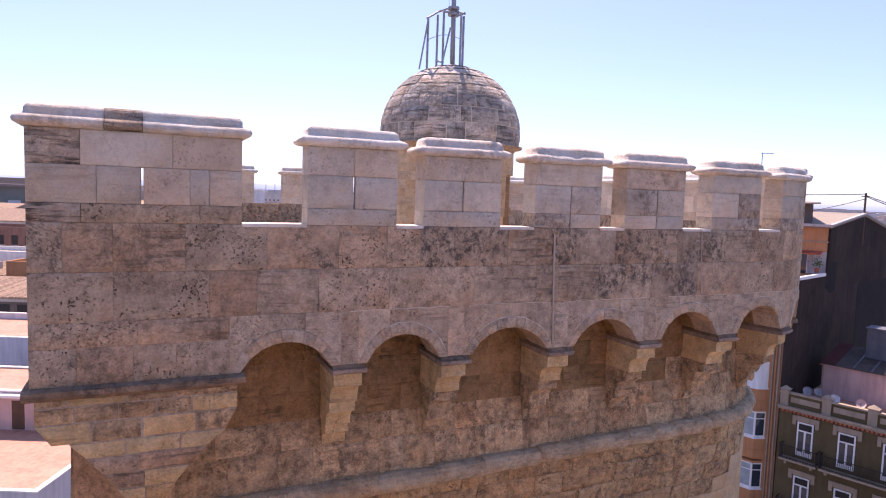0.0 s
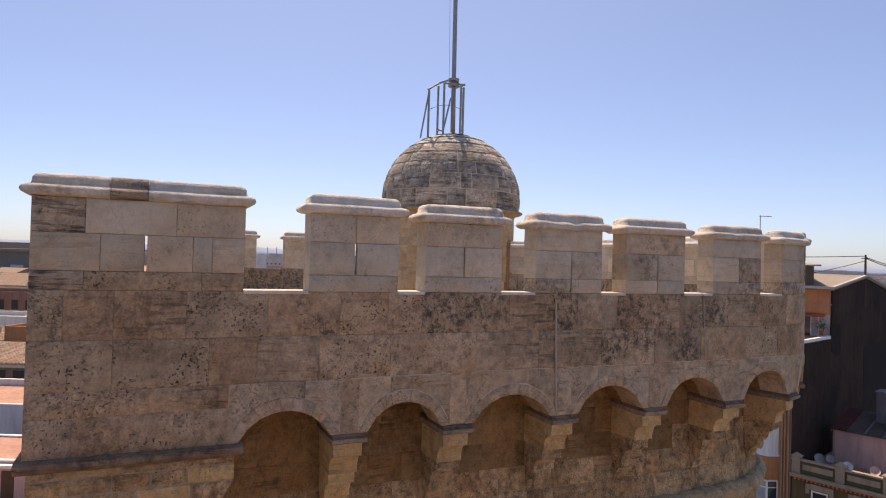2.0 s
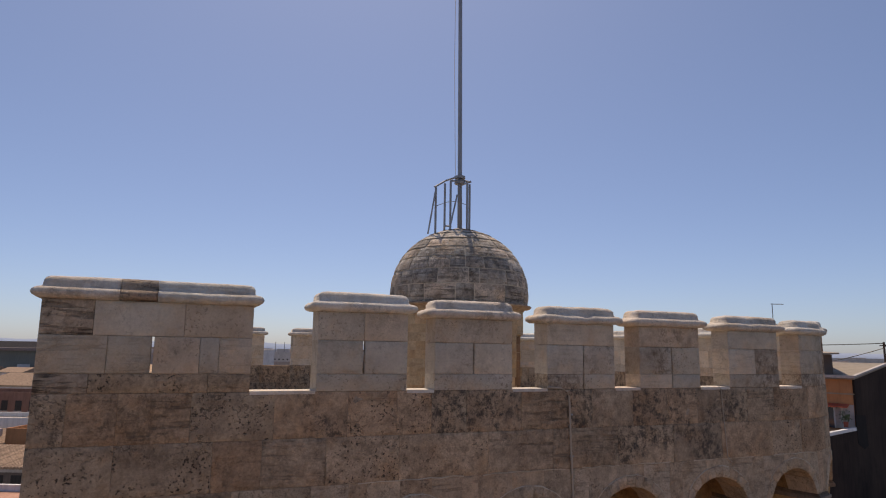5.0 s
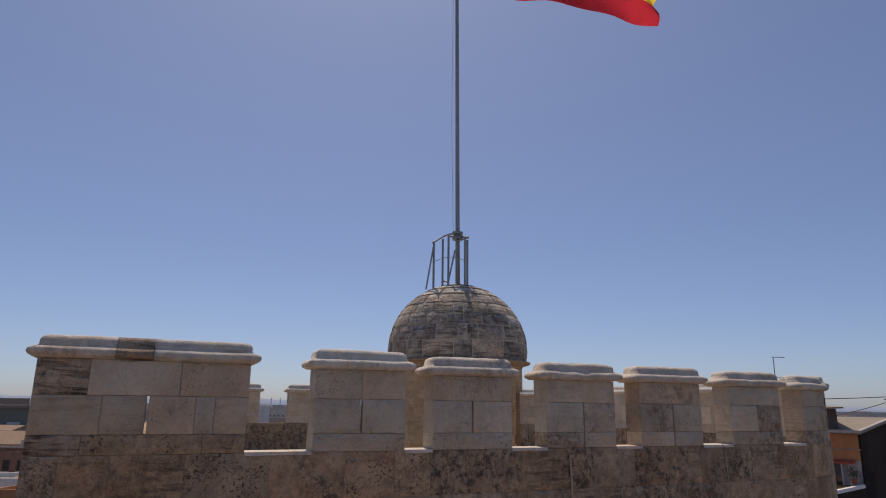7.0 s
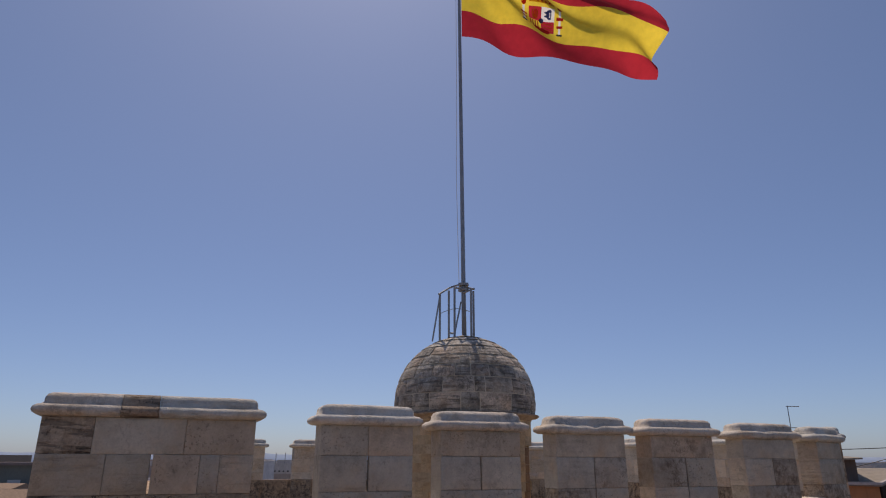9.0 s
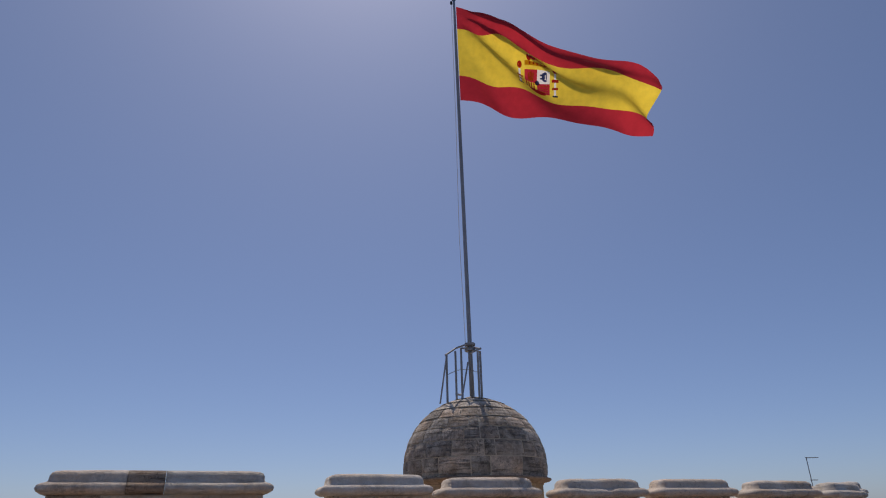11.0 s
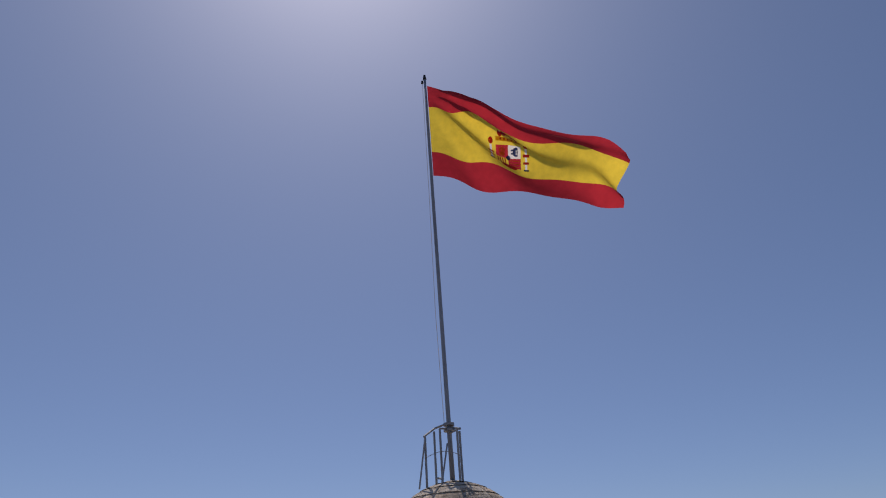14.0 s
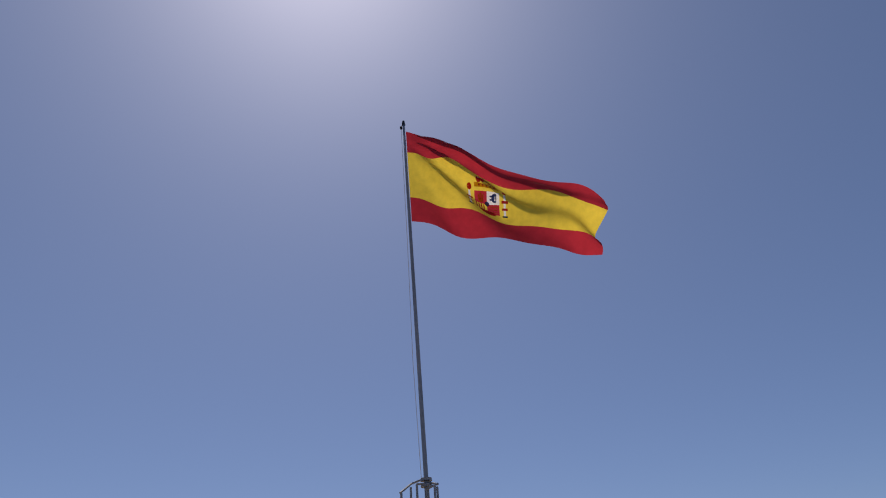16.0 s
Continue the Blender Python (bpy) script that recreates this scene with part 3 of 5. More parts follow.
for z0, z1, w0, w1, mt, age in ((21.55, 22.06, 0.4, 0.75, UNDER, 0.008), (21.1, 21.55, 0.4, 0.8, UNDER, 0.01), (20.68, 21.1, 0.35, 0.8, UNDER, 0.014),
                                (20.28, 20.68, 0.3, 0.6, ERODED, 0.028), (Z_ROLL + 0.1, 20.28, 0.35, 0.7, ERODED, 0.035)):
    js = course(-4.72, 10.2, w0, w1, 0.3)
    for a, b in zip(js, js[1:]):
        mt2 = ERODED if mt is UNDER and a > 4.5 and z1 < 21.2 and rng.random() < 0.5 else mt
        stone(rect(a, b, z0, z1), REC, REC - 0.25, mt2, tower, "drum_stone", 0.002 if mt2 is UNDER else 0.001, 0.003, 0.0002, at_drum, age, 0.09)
roll = [(-0.02, 0.15)] + [(0.02 + 0.15 * math.sin(t), 0.15 * math.cos(t)) for t in (0.2, 0.7, 1.2, 1.7, 2.2, 2.8)] + [(-0.02, -0.19), (-0.2, -0.19), (-0.2, 0.15)]
js = course(-4.72, 10.4, 0.7, 1.2)
for a, b in zip(js, js[1:]):
    lean = REC + talus((a + b) / 2, Z_ROLL)
    strip("string_course", a + 0.002, b - 0.002, [(lean + n + rng.uniform(-0.005, 0.005), roll_z((a + b) / 2) + z) for n, z in roll], ROLL, tower, 0.12, worn=0.016)
g = Geo()
z1 = Z_ROLL + 0.02
while z1 > 8:
    z0 = z1 - rng.uniform(0.26, 0.4)
    js = course(-4.72, 10.4, 0.3, 0.75, 0.35)
    for a, b in zip(js, js[1:]):
        n = REC + rng.uniform(-0.012, 0.012)
        if z0 > 17.3:
            coat = a > 5.0 + (z1 - 18.0) * 2.0
            stone(rect(a, b, z0, z1), n if not coat else REC + 0.01, n - 0.2, RENDERED if coat else UNDERFAR, tower, "lower_stone", 0.0008, 0.002 * (not coat), 0.0002, at_drum, 0.006 if coat else 0.05, 0.07)
            continue
        v = []
        for s in (a + 0.003, (a + b) / 2, b - 0.003):
            v += [at_drum(s, n, z0 + 0.003), at_drum(s, n, z1 - 0.003), at_drum(s, n - 0.2, z1 - 0.003), at_drum(s, n - 0.2, z0 + 0.003)]
        f = [(0, 1, 2, 3), (11, 10, 9, 8)]
        for i in (0, 4):
            f += [(i + j, i + 4 + j, i + 4 + (j + 1) % 4, i + (j + 1) % 4) for j in range(4)]
        g.add(v, f)
    z1 = z0
tagged(g.make("lower_wall", UNDERFAR, tower), kind="stuff")

# end wall of the tower, out of the camera's sight
g = Geo()
c0, c1 = plan(S0 + 0.36, -0.6), plan(S0 + 0.36, -DEEP + 0.6)
d = (c1 - c0).normalized()
m = Matrix.Translation(c0) @ Matrix.Rotation(math.atan2(d.y, d.x), 4, "Z")
g.box((0, -0.8, 0), ((c1 - c0).length, 0, Z_SILL), m)
g.make("end_wall", STONE, tower)
# roof floor
ring = [plan(S0 + (TOTAL - S0) * i / 60, -0.5) for i in range(61)]
v = [(p.x, p.y, Z_FLOOR) for p in ring] + [(p.x, p.y, Z_FLOOR - 0.3) for p in ring]
k = len(ring)
tagged(mesh_ob("floor", v, [tuple(range(k)), tuple(range(k, 2 * k))[::-1]] + [(i, k + i, k + (i + 1) % k, (i + 1) % k) for i in range(k)], PAVING),
       "sunlit stone paved roof of the tower", "roof floor", kind="structure")


# ---------------------------------------------------------------- merlons
def cap_strip(s0, s1, parent, zc, mat, left=True, right=True, t1=THICK, chip=0.02):
    """A coping: a rounded nosing below, a smaller rounded block on it; plain at a joint."""
    def loop(off, z):
        a, b = s0 - off * left, s1 + off * right
        pts = [(a + (b - a) * i / 15, off) for i in range(16)] + [(b - (b - a) * i / 15, -t1 - off) for i in range(16)]
        out = []
        for s, n in pts:
            p = at_wall(s, n, z)
            h = noise.noise(p * 3.1) * 0.005 + noise.noise(p * 9.0) * 0.004 - chip * max(0.0, noise.noise(p * 4.0 + Vector((3, 1, 7))) - 0.05)
            out.append(at_wall(s, n + h, z + 0.7 * h))
        return out

    prof = [(0.0, 0.0), (0.05, 0.005), (0.09, 0.03), (0.105, 0.06), (0.095, 0.095), (0.06, 0.12), (0.02, 0.13), (0.005, 0.145), (0.0, 0.20), (-0.02, 0.235), (-0.055, 0.255), (-0.16, 0.27)]
    v, f = [], []
    for off, dz in prof:
        v += loop(off, zc + dz)
    k = len(v) // len(prof)
    for i in range(len(prof) - 1):
        f += [(i * k + j, i * k + (j + 1) % k, (i + 1) * k + (j + 1) % k, (i + 1) * k + j) for j in range(k)]
    f += [tuple(range(k))[::-1], tuple((len(prof) - 1) * k + j for j in range(k))]
    ob = mesh_ob("coping", v, f, mat, parent, True)
    ob.data.polygons[len(f) - 1].use_smooth = False
    ob.data.polygons[len(f) - 2].use_smooth = False
    return ob


def skin(s, i, z):
    """Restored stone; on the far merlons some blocks keep rusty streaks."""
    return STONE if s < -5 and z < 23.7 else STREAKED if s > 1.2 and (int(s * 10) + 2 * i + int(z * 5)) % 3 == 0 else PALE


def merlon(s0, s1, cuts, slit=None, caps=None, zc=Z_CAP, half=0.025, dark=(), splay=0.0):
    """One merlon: courses of blocks through its whole thickness, an arrow slit, a coping."""
    top = thing("merlon", "pale restored limestone merlon with rounded coping stone", "merlon", "merlons of the battlement", "structure")
    rows = [(Z_SILL, 23.79), (23.79, 24.22), (24.22, zc)]
    for (z0, z1), cs in zip(rows, cuts):
        xs = [s0] + list(cs) + [s1]
        for i, (a, b) in enumerate(zip(xs, xs[1:])):
            spans = [(a, b, z0, z1)]
            if slit and a < slit < b:
                spans = [(a, slit - half, z0, z1), (slit + half, b, z0, z1)]
                if z0 < 23.7 or z1 > 24.5:
                    spans = [(a, b, z0, z1)]
            elif slit and z1 < 24.5 and (abs(a - slit) < 0.03 or abs(b - slit) < 0.03):
                spans = [(a + half * (abs(a - slit) < 0.03), b - half * (abs(b - slit) < 0.03), z0, z1)]
            for q in spans:
                if splay and slit and z1 < 24.5 and abs(q[0] - slit - half) < 0.001:
                    stone(rect(*q), 0.0, -0.07, PALE, top, "block", 0.006, 0.004, 0.0018)
                    stone(rect(q[0] + splay, *q[1:]), -0.071, -THICK, PALE, top, "splayed_block", 0.006, 0.0, 0.0018)
                    continue
                stone(rect(*q), 0.0, -THICK, LAMIN if (z0, i) in dark else skin(s0, i, z0), top, "block", 0.005, 0.004, 0.0015 if q[1] - q[0] > 0.1 else 0.0, worn=0.006)
    for a, b, mt in (caps or [(s0, s1, CAPS)]):
        cap_strip(a, b, top, zc, mt, a == s0, b == s1, chip=0.05 if s0 in (1.50, 5.12) else 0.008)
    return top


merlon(-5.03, -2.75, [(-4.5, -3.24), (-4.34, -3.87, -3.35, -3.13), (-4.5, -3.54)], -3.87, [(-5.03, -4.26, CAPS), (-4.255, -3.86, LAMIN), (-3.855, -2.75, CAPS)], 24.62, 0.013, dark=((24.22, 0), (Z_SILL, 0)))
merlon(-1.94, -0.71, [(), (-1.32,), (-1.32,)], -1.32, None, 24.595, 0.013, splay=0.13)
merlon(-0.31, 0.91, [(), (0.29,), ()], 0.29, None, 24.56, 0.007)
merlon(1.50, 2.73, [(2.15,), (2.15,), ()], 2.15, None, 24.55, 0.006)
merlon(3.22, 4.47, [(3.88,), (3.88,), ()], 3.88, None, 24.55, 0.006)
merlon(5.12, 6.30, [(), (5.75,), ()], None, None, 24.53)
merlon(6.90, 8.05, [(), (7.4,), ()], None, None, 24.51)
s = 8.62
FAR0 = S1 + 2 * ARC + SIDE
while s < FAR0 - 1.0:
    merlon(s, s + 1.3, [(), (s + 0.7,), ()])
    s += 1.78
for a0, a1 in ((5.1, 6.3), (3.3, 4.6), (1.95, 2.75), (0.3, 1.5), (-1.95, -0.65), (-3.7, -2.4), (-5.0, -4.3)):
    s = FAR0 + S1 - a1
    merlon(s, s + a1 - a0, [(), (s + 0.55 * (a1 - a0),), ()])
# dressed sills in the crenels, sunlight put into their pale colour
for a, b in ((-2.75, -1.94), (-0.71, -0.31), (0.91, 1.50), (2.73, 3.22), (4.47, 5.12), (6.30, 6.90)):
    strip("crenel_sill", a + 0.004, b - 0.004, [(0.006, Z_SILL - 0.03), (0.006, Z_SILL + 0.012), (-THICK, Z_SILL + 0.012), (-THICK, Z_SILL - 0.03)], SILL, tower, 0.2)

# cable clipped to the parapet
g = Geo()
pts = [at_wall(1.5, 0.005, Z_SILL + 0.03), at_wall(1.72, 0.012, Z_SILL + 0.02), at_wall(1.84, 0.016, Z_SILL - 0.03), at_wall(1.87, 0.016, Z_SILL - 0.12), at_wall(1.88, 0.018, 22.9), at_wall(1.9, 0.02, 22.3), at_wall(1.92, 0.02, 21.75)]
g.tube(pts, 0.016, sides=8)
cab = thing("cable", "grey cable clipped down the stone parapet", "cable")
g.make("conduit", CABLE, cab)
thin = thing("cable", "thin pale cable running down the stone parapet", "cable")
Geo().tube([at_wall(4.86, 0.006, Z_SILL + 0.02), at_wall(4.9, 0.014, Z_SILL - 0.03), at_wall(4.92, 0.012, 23.2), at_wall(4.95, 0.013, 22.8), at_wall(4.97, 0.014, 22.44), at_wall(5.06, 0.014, 22.36)], 0.009, sides=6).make("conduit", CABLE, thin)
# uneven beads of repair mortar along the arches and joints
for n_arch, (a, e) in enumerate(edges[1:6]):
    run = []
    for i in range(15):
        sx = a - 0.1 + (e - a + 0.2) * i / 14
        zx = max(arch_z(a, e, sx, RING), Z_IMP + 0.06) + rng.uniform(-0.008, 0.008)
        run.append(at_wall(sx, 0.006 + rng.uniform(-0.004, 0.003), zx))
    for i in range(13):
        if rng.random() < 0.55:
            Geo().tube(run[i:i + 3], rng.uniform(0.006, 0.014), rng.uniform(0.004, 0.012), 6).make("mortar_bead", POINTING, tower)
    run = [at_wall(a - 0.25 + (e - a + 0.4) * i / 9, 0.002 + rng.uniform(-0.004, 0.003), Z_B + 0.004 + rng.uniform(-0.012, 0.012)) for i in range(10)]
    Geo().tube(run[rng.randint(0, 3):rng.randint(7, 10)], 0.008, sides=6).make("mortar_bead", POINTING, tower)
for z in (23.2, 22.6, 22.0):
    gg = Geo()
    gg.add(*box_geo(-0.03, -0.02, -0.012, 0.03, 0.03, 0.012), Matrix.Translation(at_wall(1.9, 0.0, z)) @ Matrix.Rotation(radians(24.3), 4, "Z"))
    gg.make("clip", STEEL, cab)

# ---------------------------------------------------------------- turret with the dome
TC = Vector((0.06, 12.6, 0))
turret = thing("stair_turret", "round stone stair turret with a blackened masonry dome", "turret")


def around(ang, r, z):
    return Vector((TC.x + r * math.sin(ang), TC.y - r * math.cos(ang), z))


def ring_stone(a0, a1, edge, depth, mat, name, gap=0.003):
    """A block of a ring; edge lists (radius, z) from its lower to its upper side."""
    jit = rng.uniform(0.002, 0.010)
    na, nz = 4, len(edge)
    rm = sum(r for r, _ in edge) / nz
    ga = gap / rm
    v, f = [], []
    for sh, dr in ((0.0, jit), (1.0, jit - depth)):
        for j, (r, z) in enumerate(edge):
            zz4 = z + (gap * 0.8 if j == 0 else -gap * 0.8 if j == nz - 1 else 0)
            rr = r + dr - (0.006 if sh == 0 and j in (0, nz - 1) else 0)
            for i in range(na + 1):
                a = a0 + ga + (a1 - a0 - 2 * ga) * i / na
                v.append(around(a, rr - (0.006 if sh == 0 and i in (0, na) else 0), zz4))
    k = na + 1
    f += [(j * k + i, j * k + i + 1, (j + 1) * k + i + 1, (j + 1) * k + i) for j in range(nz - 1) for i in range(na)]
    rim = list(range(k)) + [j * k + na for j in range(1, nz)] + [(nz - 1) * k + i for i in range(na - 1, -1, -1)] + [j * k for j in range(nz - 2, 0, -1)]
    o = k * nz
    f += [(rim[i], rim[i] + o, rim[(i + 1) % len(rim)] + o, rim[(i + 1) % len(rim)]) for i in range(len(rim))]
    return mesh_ob(name, v, f, mat, turret)


def lathe(name, prof, mat, parent, seg=48, smooth=True):
    v, f, k = [], [], len(prof)
    for i in range(seg):
        v += [around(math.tau * i / seg, r, z) for r, z in prof]
    for i in range(seg):
        j = (i + 1) % seg
        f += [(i * k + q, j * k + q, j * k + q + 1, i * k + q + 1) for q in range(k - 1)]
    return mesh_ob(name, v, f, mat, parent, smooth)


DR, Z_DOME, HD = 1.35, 25.2, 1.30
DOOR = (1.03, 1.60)
lathe("drum_core", [(1.16, Z_FLOOR), (1.16, 25.1)], MORTAR, turret)
z = Z_FLOOR
while z < 24.85:
    z1 = min(z + (0.45 if z < 23.3 else 0.155), 24.9)
    a = rng.uniform(0, 0.4)
    end = a + math.tau
    while a < end - 0.05:
        b = min(a + rng.uniform(0.24, 0.42), end)
        if end - b < 0.15:
            b = end
        lo, hi = (a + math.pi) % math.tau - math.pi, (b + math.pi) % math.tau - math.pi
        if not (z < 24.4 and lo < DOOR[1] and hi > DOOR[0] and lo < hi):
            ring_stone(a, b, [(1.25, z), (1.25, z1)], 0.12, DRUM, "drum_block", 0.0006)
        elif lo < DOOR[0] - 0.08:
            ring_stone(a, a + DOOR[0] - lo, [(1.25, z), (1.25, z1)], 0.12, DRUM, "drum_block", 0.0006)
        a = b
    z = z1
# Dark brown strips stand in for the shaded stone reveal of the doorway.
REVEAL = plain_mat("shaded_reveal", (0.23, 0.135, 0.07), 0.85, 0.25, 4.0)
door = tagged(new("door"), "shaded brown doorway reveal built of horizontal strips")
door.parent = turret
for i in range(13):
    z0 = Z_FLOOR + i * 0.15
    v = [around(a, r, z_) for z_ in (z0 + 0.004, z0 + 0.146) for r in (1.165, 1.195) for a in (DOOR[0], 1.2, 1.4, DOOR[1])]
    f = []
    for q in range(3):
        f += [(q, q + 1, q + 9, q + 8), (q + 4, q + 12, q + 13, q + 5), (q, q + 4, q + 5, q + 1), (q + 8, q + 9, q + 13, q + 12)]
    mesh_ob("board", v, f + [(0, 8, 12, 4), (3, 7, 15, 11)], REVEAL, door)
# Darker fascia stone here takes the place of the cornice's shadow.
lathe("cornice", [(1.16, 24.86), (1.26, 24.87), (1.28, 24.91), (1.38, 24.93), (1.41, 24.95), (1.41, 24.97), (1.36, 24.985), (1.2, 24.99)], FASCIA, turret)
lathe("dome_core", [(DR * math.cos(t) - 0.008, Z_DOME + HD * math.sin(t) - 0.006) for t in (-0.16 + (math.pi / 2 + 0.06) * i / 15 for i in range(15))] + [(0.001, Z_DOME + HD - 0.03)], POINTING, turret, 96)
levels = [-0.17, 0.08, 0.3, 0.5, 0.68, 0.88, 1.08, 1.28, 1.46]
for i, (t0, t1) in enumerate(zip(levels, levels[1:])):
    p0 = (DR * math.cos(t0), Z_DOME + HD * math.sin(t0))
    p1 = (DR * math.cos(t1), Z_DOME + HD * math.sin(t1))
    a, end = rng.uniform(0, 0.3), 0
    end = a + math.tau
    while a < end - 0.02:
        b = min(a + rng.uniform(0.34, 0.62) / max(p0[0], 0.5), end)
        if end - b < 0.15:
            b = end
        ring_stone(a, b, [(DR * math.cos(t0 + (t1 - t0) * q / 3), Z_DOME + HD * math.sin(t0 + (t1 - t0) * q / 3)) for q in range(4)], 0.08, DOME, "dome_block", 0.010)
        a = b
lathe("crown", [(0.2, Z_DOME + HD - 0.03), (0.14, Z_DOME + HD + 0.015), (0.001, Z_DOME + HD + 0.03)], DOME, turret, 20)

# flagpole
PB, PT = Vector((0.06, 12.6, 26.5)), Vector((-0.02, 12.6, 36.9))


def on_pole(z):
    t = (z - PB.z) / (PT.z - PB.z)
    return PB + t * (PT - PB)


pole = thing("flagpole", "tall tapering grey metal flagpole standing on the dome", "flagpole")
Geo().tube([on_pole(z) for z in (PB.z, 27.5, 30, 33, 35, 36.75)], 0.048, 0.032, 12).make("mast", LEADGREY, pole, "", True)
Geo().tube([on_pole(36.75), on_pole(36.9)], 0.05, 0.03, 10).make("finial", BLACKIRON, pole)
Geo().tube([on_pole(36.68) + Vector((-0.07, -0.02, 0)), on_pole(36.60) + Vector((-0.07, -0.02, 0))], 0.03, sides=8).make("pulley", BLACKIRON, pole)
for z in (27.45, 27.56):
    Geo().tube([on_pole(z), on_pole(z + 0.05)], 0.11, sides=12).make("collar", STEEL, pole)
hal = [on_pole(36.6) + Vector((-0.07, -0.02, 0)), on_pole(33) + Vector((-0.085, -0.03, 0)), on_pole(30) + Vector((-0.12, -0.03, 0)), on_pole(27.6) + Vector((-0.09, -0.03, 0))]
Geo().tube(hal, 0.006, sides=5).make("halyard", WHITE, pole, "thin pale halyard rope")

# guard cage round the foot of the pole
cage = thing("guard_cage", "grey steel guard frame round the foot of the flagpole", "guard frame")
Z0, Z1 = 26.35, 27.45
posts = [((-0.42, 12.35), 27.32), ((-0.25, 12.75), 27.5), ((-0.13, 12.45), 27.48), ((0.20, 12.38), 27.42), ((0.25, 12.5), 27.42)]
feet = []
for (x, y), zt in posts:
    r = math.hypot(x - TC.x, y - TC.y)
    zb = Z_DOME + HD * math.sqrt(max(0, 1 - (r / DR) ** 2)) - 0.03
    Geo().tube([(x, y, zb), (x, y, zt)], 0.022, sides=8).make("upright", STEEL, cage)
for a, b in (((-0.44, 12.33, 27.32), (-0.24, 12.75, 27.56)), ((-0.24, 12.75, 27.56), (0.04, 12.62, 27.62)), ((-0.13, 12.45, 27.48), (0.05, 12.55, 27.5)),
             ((0.04, 12.62, 27.55), (0.27, 12.44, 27.45)), ((0.05, 12.55, 27.40), (0.27, 12.42, 27.46)), ((-0.25, 12.75, 26.62), (-0.12, 12.45, 26.55))):
    Geo().tube([a, b], 0.02, sides=8).make("rail", STEEL, cage)
for a, b in (((-0.42, 12.35, 27.30), (-0.56, 12.25, 26.36)), ((0.0, 12.5, 27.2), (-0.14, 12.15, 26.42))):
    Geo().tube([a, b], 0.016, sides=8).make("strut", STEEL, cage)
Geo().tube([(-0.42 + 0.68 * i / 8, 12.36 - 0.05 * math.sin(i / 8 * 3.1), 26.93 + 0.09 * math.sin(i / 8 * 3.14)) for i in range(9)], 0.006, sides=5).make("wire", STEEL, cage)


# flag
def cloth(u, v, lift=0.0):
    """A point of the flag: u along the fly, v down the hoist."""
    top = 36.52 - 2.6 * u + 0.1 * math.sin(math.pi * u) + 0.08 * math.sin(2 * math.pi * u) + 0.06 * math.sin(9 * u) * u
    bot = 33.6 - 1.2 * u - 0.14 * math.sin(math.pi * u) - 0.12 * math.sin(11 * u) * u
    z = top + (bot - top) * v
    x = on_pole(z).x + 0.05 + u * (4.78 - 0.4 * v * u) + 0.10 * math.sin(8 * v) * u ** 8
    fan = math.atan2(v + 0.03, u + 0.15)
    y = 12.6 - 0.26 * u ** 0.8 * math.sin(2 * math.pi * (1.5 * u + 0.2 * v))
    y += 0.17 * math.sin(17 * fan) * min(1, 5 * u) * (1 - 0.6 * u) + 0.085 * math.sin(19 * u - 9 * v) * u
    y += 0.5 * max(0.0, u - 0.8) * (v - 0.4) + lift
    return Vector((x, y, z))


flag = thing("flag", "red and yellow striped flag with coat of arms on a pole", "flag")
NU = 96
for v0, v1, mat, lab in ((0.0, 0.25, RED, "red upper stripe"), (0.25, 0.75, YELLOW, "yellow middle stripe"), (0.75, 1.0, RED, "red lower stripe")):
    nv = 10 if v1 - v0 > 0.3 else 6
    v = [cloth(i / NU, v0 + (v1 - v0) * j / nv) for i in range(NU + 1) for j in range(nv + 1)]
    f = [(i * (nv + 1) + j, (i + 1) * (nv + 1) + j, (i + 1) * (nv + 1) + j + 1, i * (nv + 1) + j + 1) for i in range(NU) for j in range(nv) if not (nv == 10 and 3 < j < 8 and (32 < i < 45 or i in (30, 47)))]
    tagged(mesh_ob("stripe", v, f, mat, flag, True), lab)


def patch(u0, u1, v0, v1, mat, name, side, lift=0.006):
    """A rectangle of the emblem, laid on the cloth."""
    v = [cloth(u0 + (u1 - u0) * i / 5, v0 + (v1 - v0) * j / 5, lift * side) for i in range(6) for j in range(6)]
    f = [(i * 6 + j, (i + 1) * 6 + j, (i + 1) * 6 + j + 1, i * 6 + j + 1) for i in range(5) for j in range(5)]
    return mesh_ob(name, v, f, mat, flag, True)


def blob(u, v, ru, rv, mat, name, side, lift=0.009):
    """An oval of the emblem."""
    pts = [cloth(u, v, lift * side)] + [cloth(u + ru * math.cos(t), v + rv * math.sin(t), lift * side) for t in (math.tau * j / 14 for j in range(14))]
    return mesh_ob(name, pts, [(0, 1 + j, 1 + (j + 1) % 14) for j in range(14)], mat, flag, True)


GOLD = cloth_mat("gold_cloth", (0.68, 0.36, 0.04))
UC, VC, HU = 39 / NU, 0.55, 6 / NU
side = -1
# shield set into the cloth
patch(UC - HU, UC, VC - 0.10, VC, RED, "shield_quarter", side, 0)
patch(UC, UC + HU, VC - 0.10, VC, CREST_W, "shield_quarter", side, 0)
patch(UC - HU, UC, VC, VC + 0.10, YELLOW, "shield_quarter", side, 0)
patch(UC, UC + HU, VC, VC + 0.10, RED, "shield_quarter", side, 0)
for i in range(4):
    patch(UC - HU + 0.004 + i * 0.013, UC - HU + 0.010 + i * 0.013, VC + 0.004, VC + 0.098, RED, "shield_bar", side)
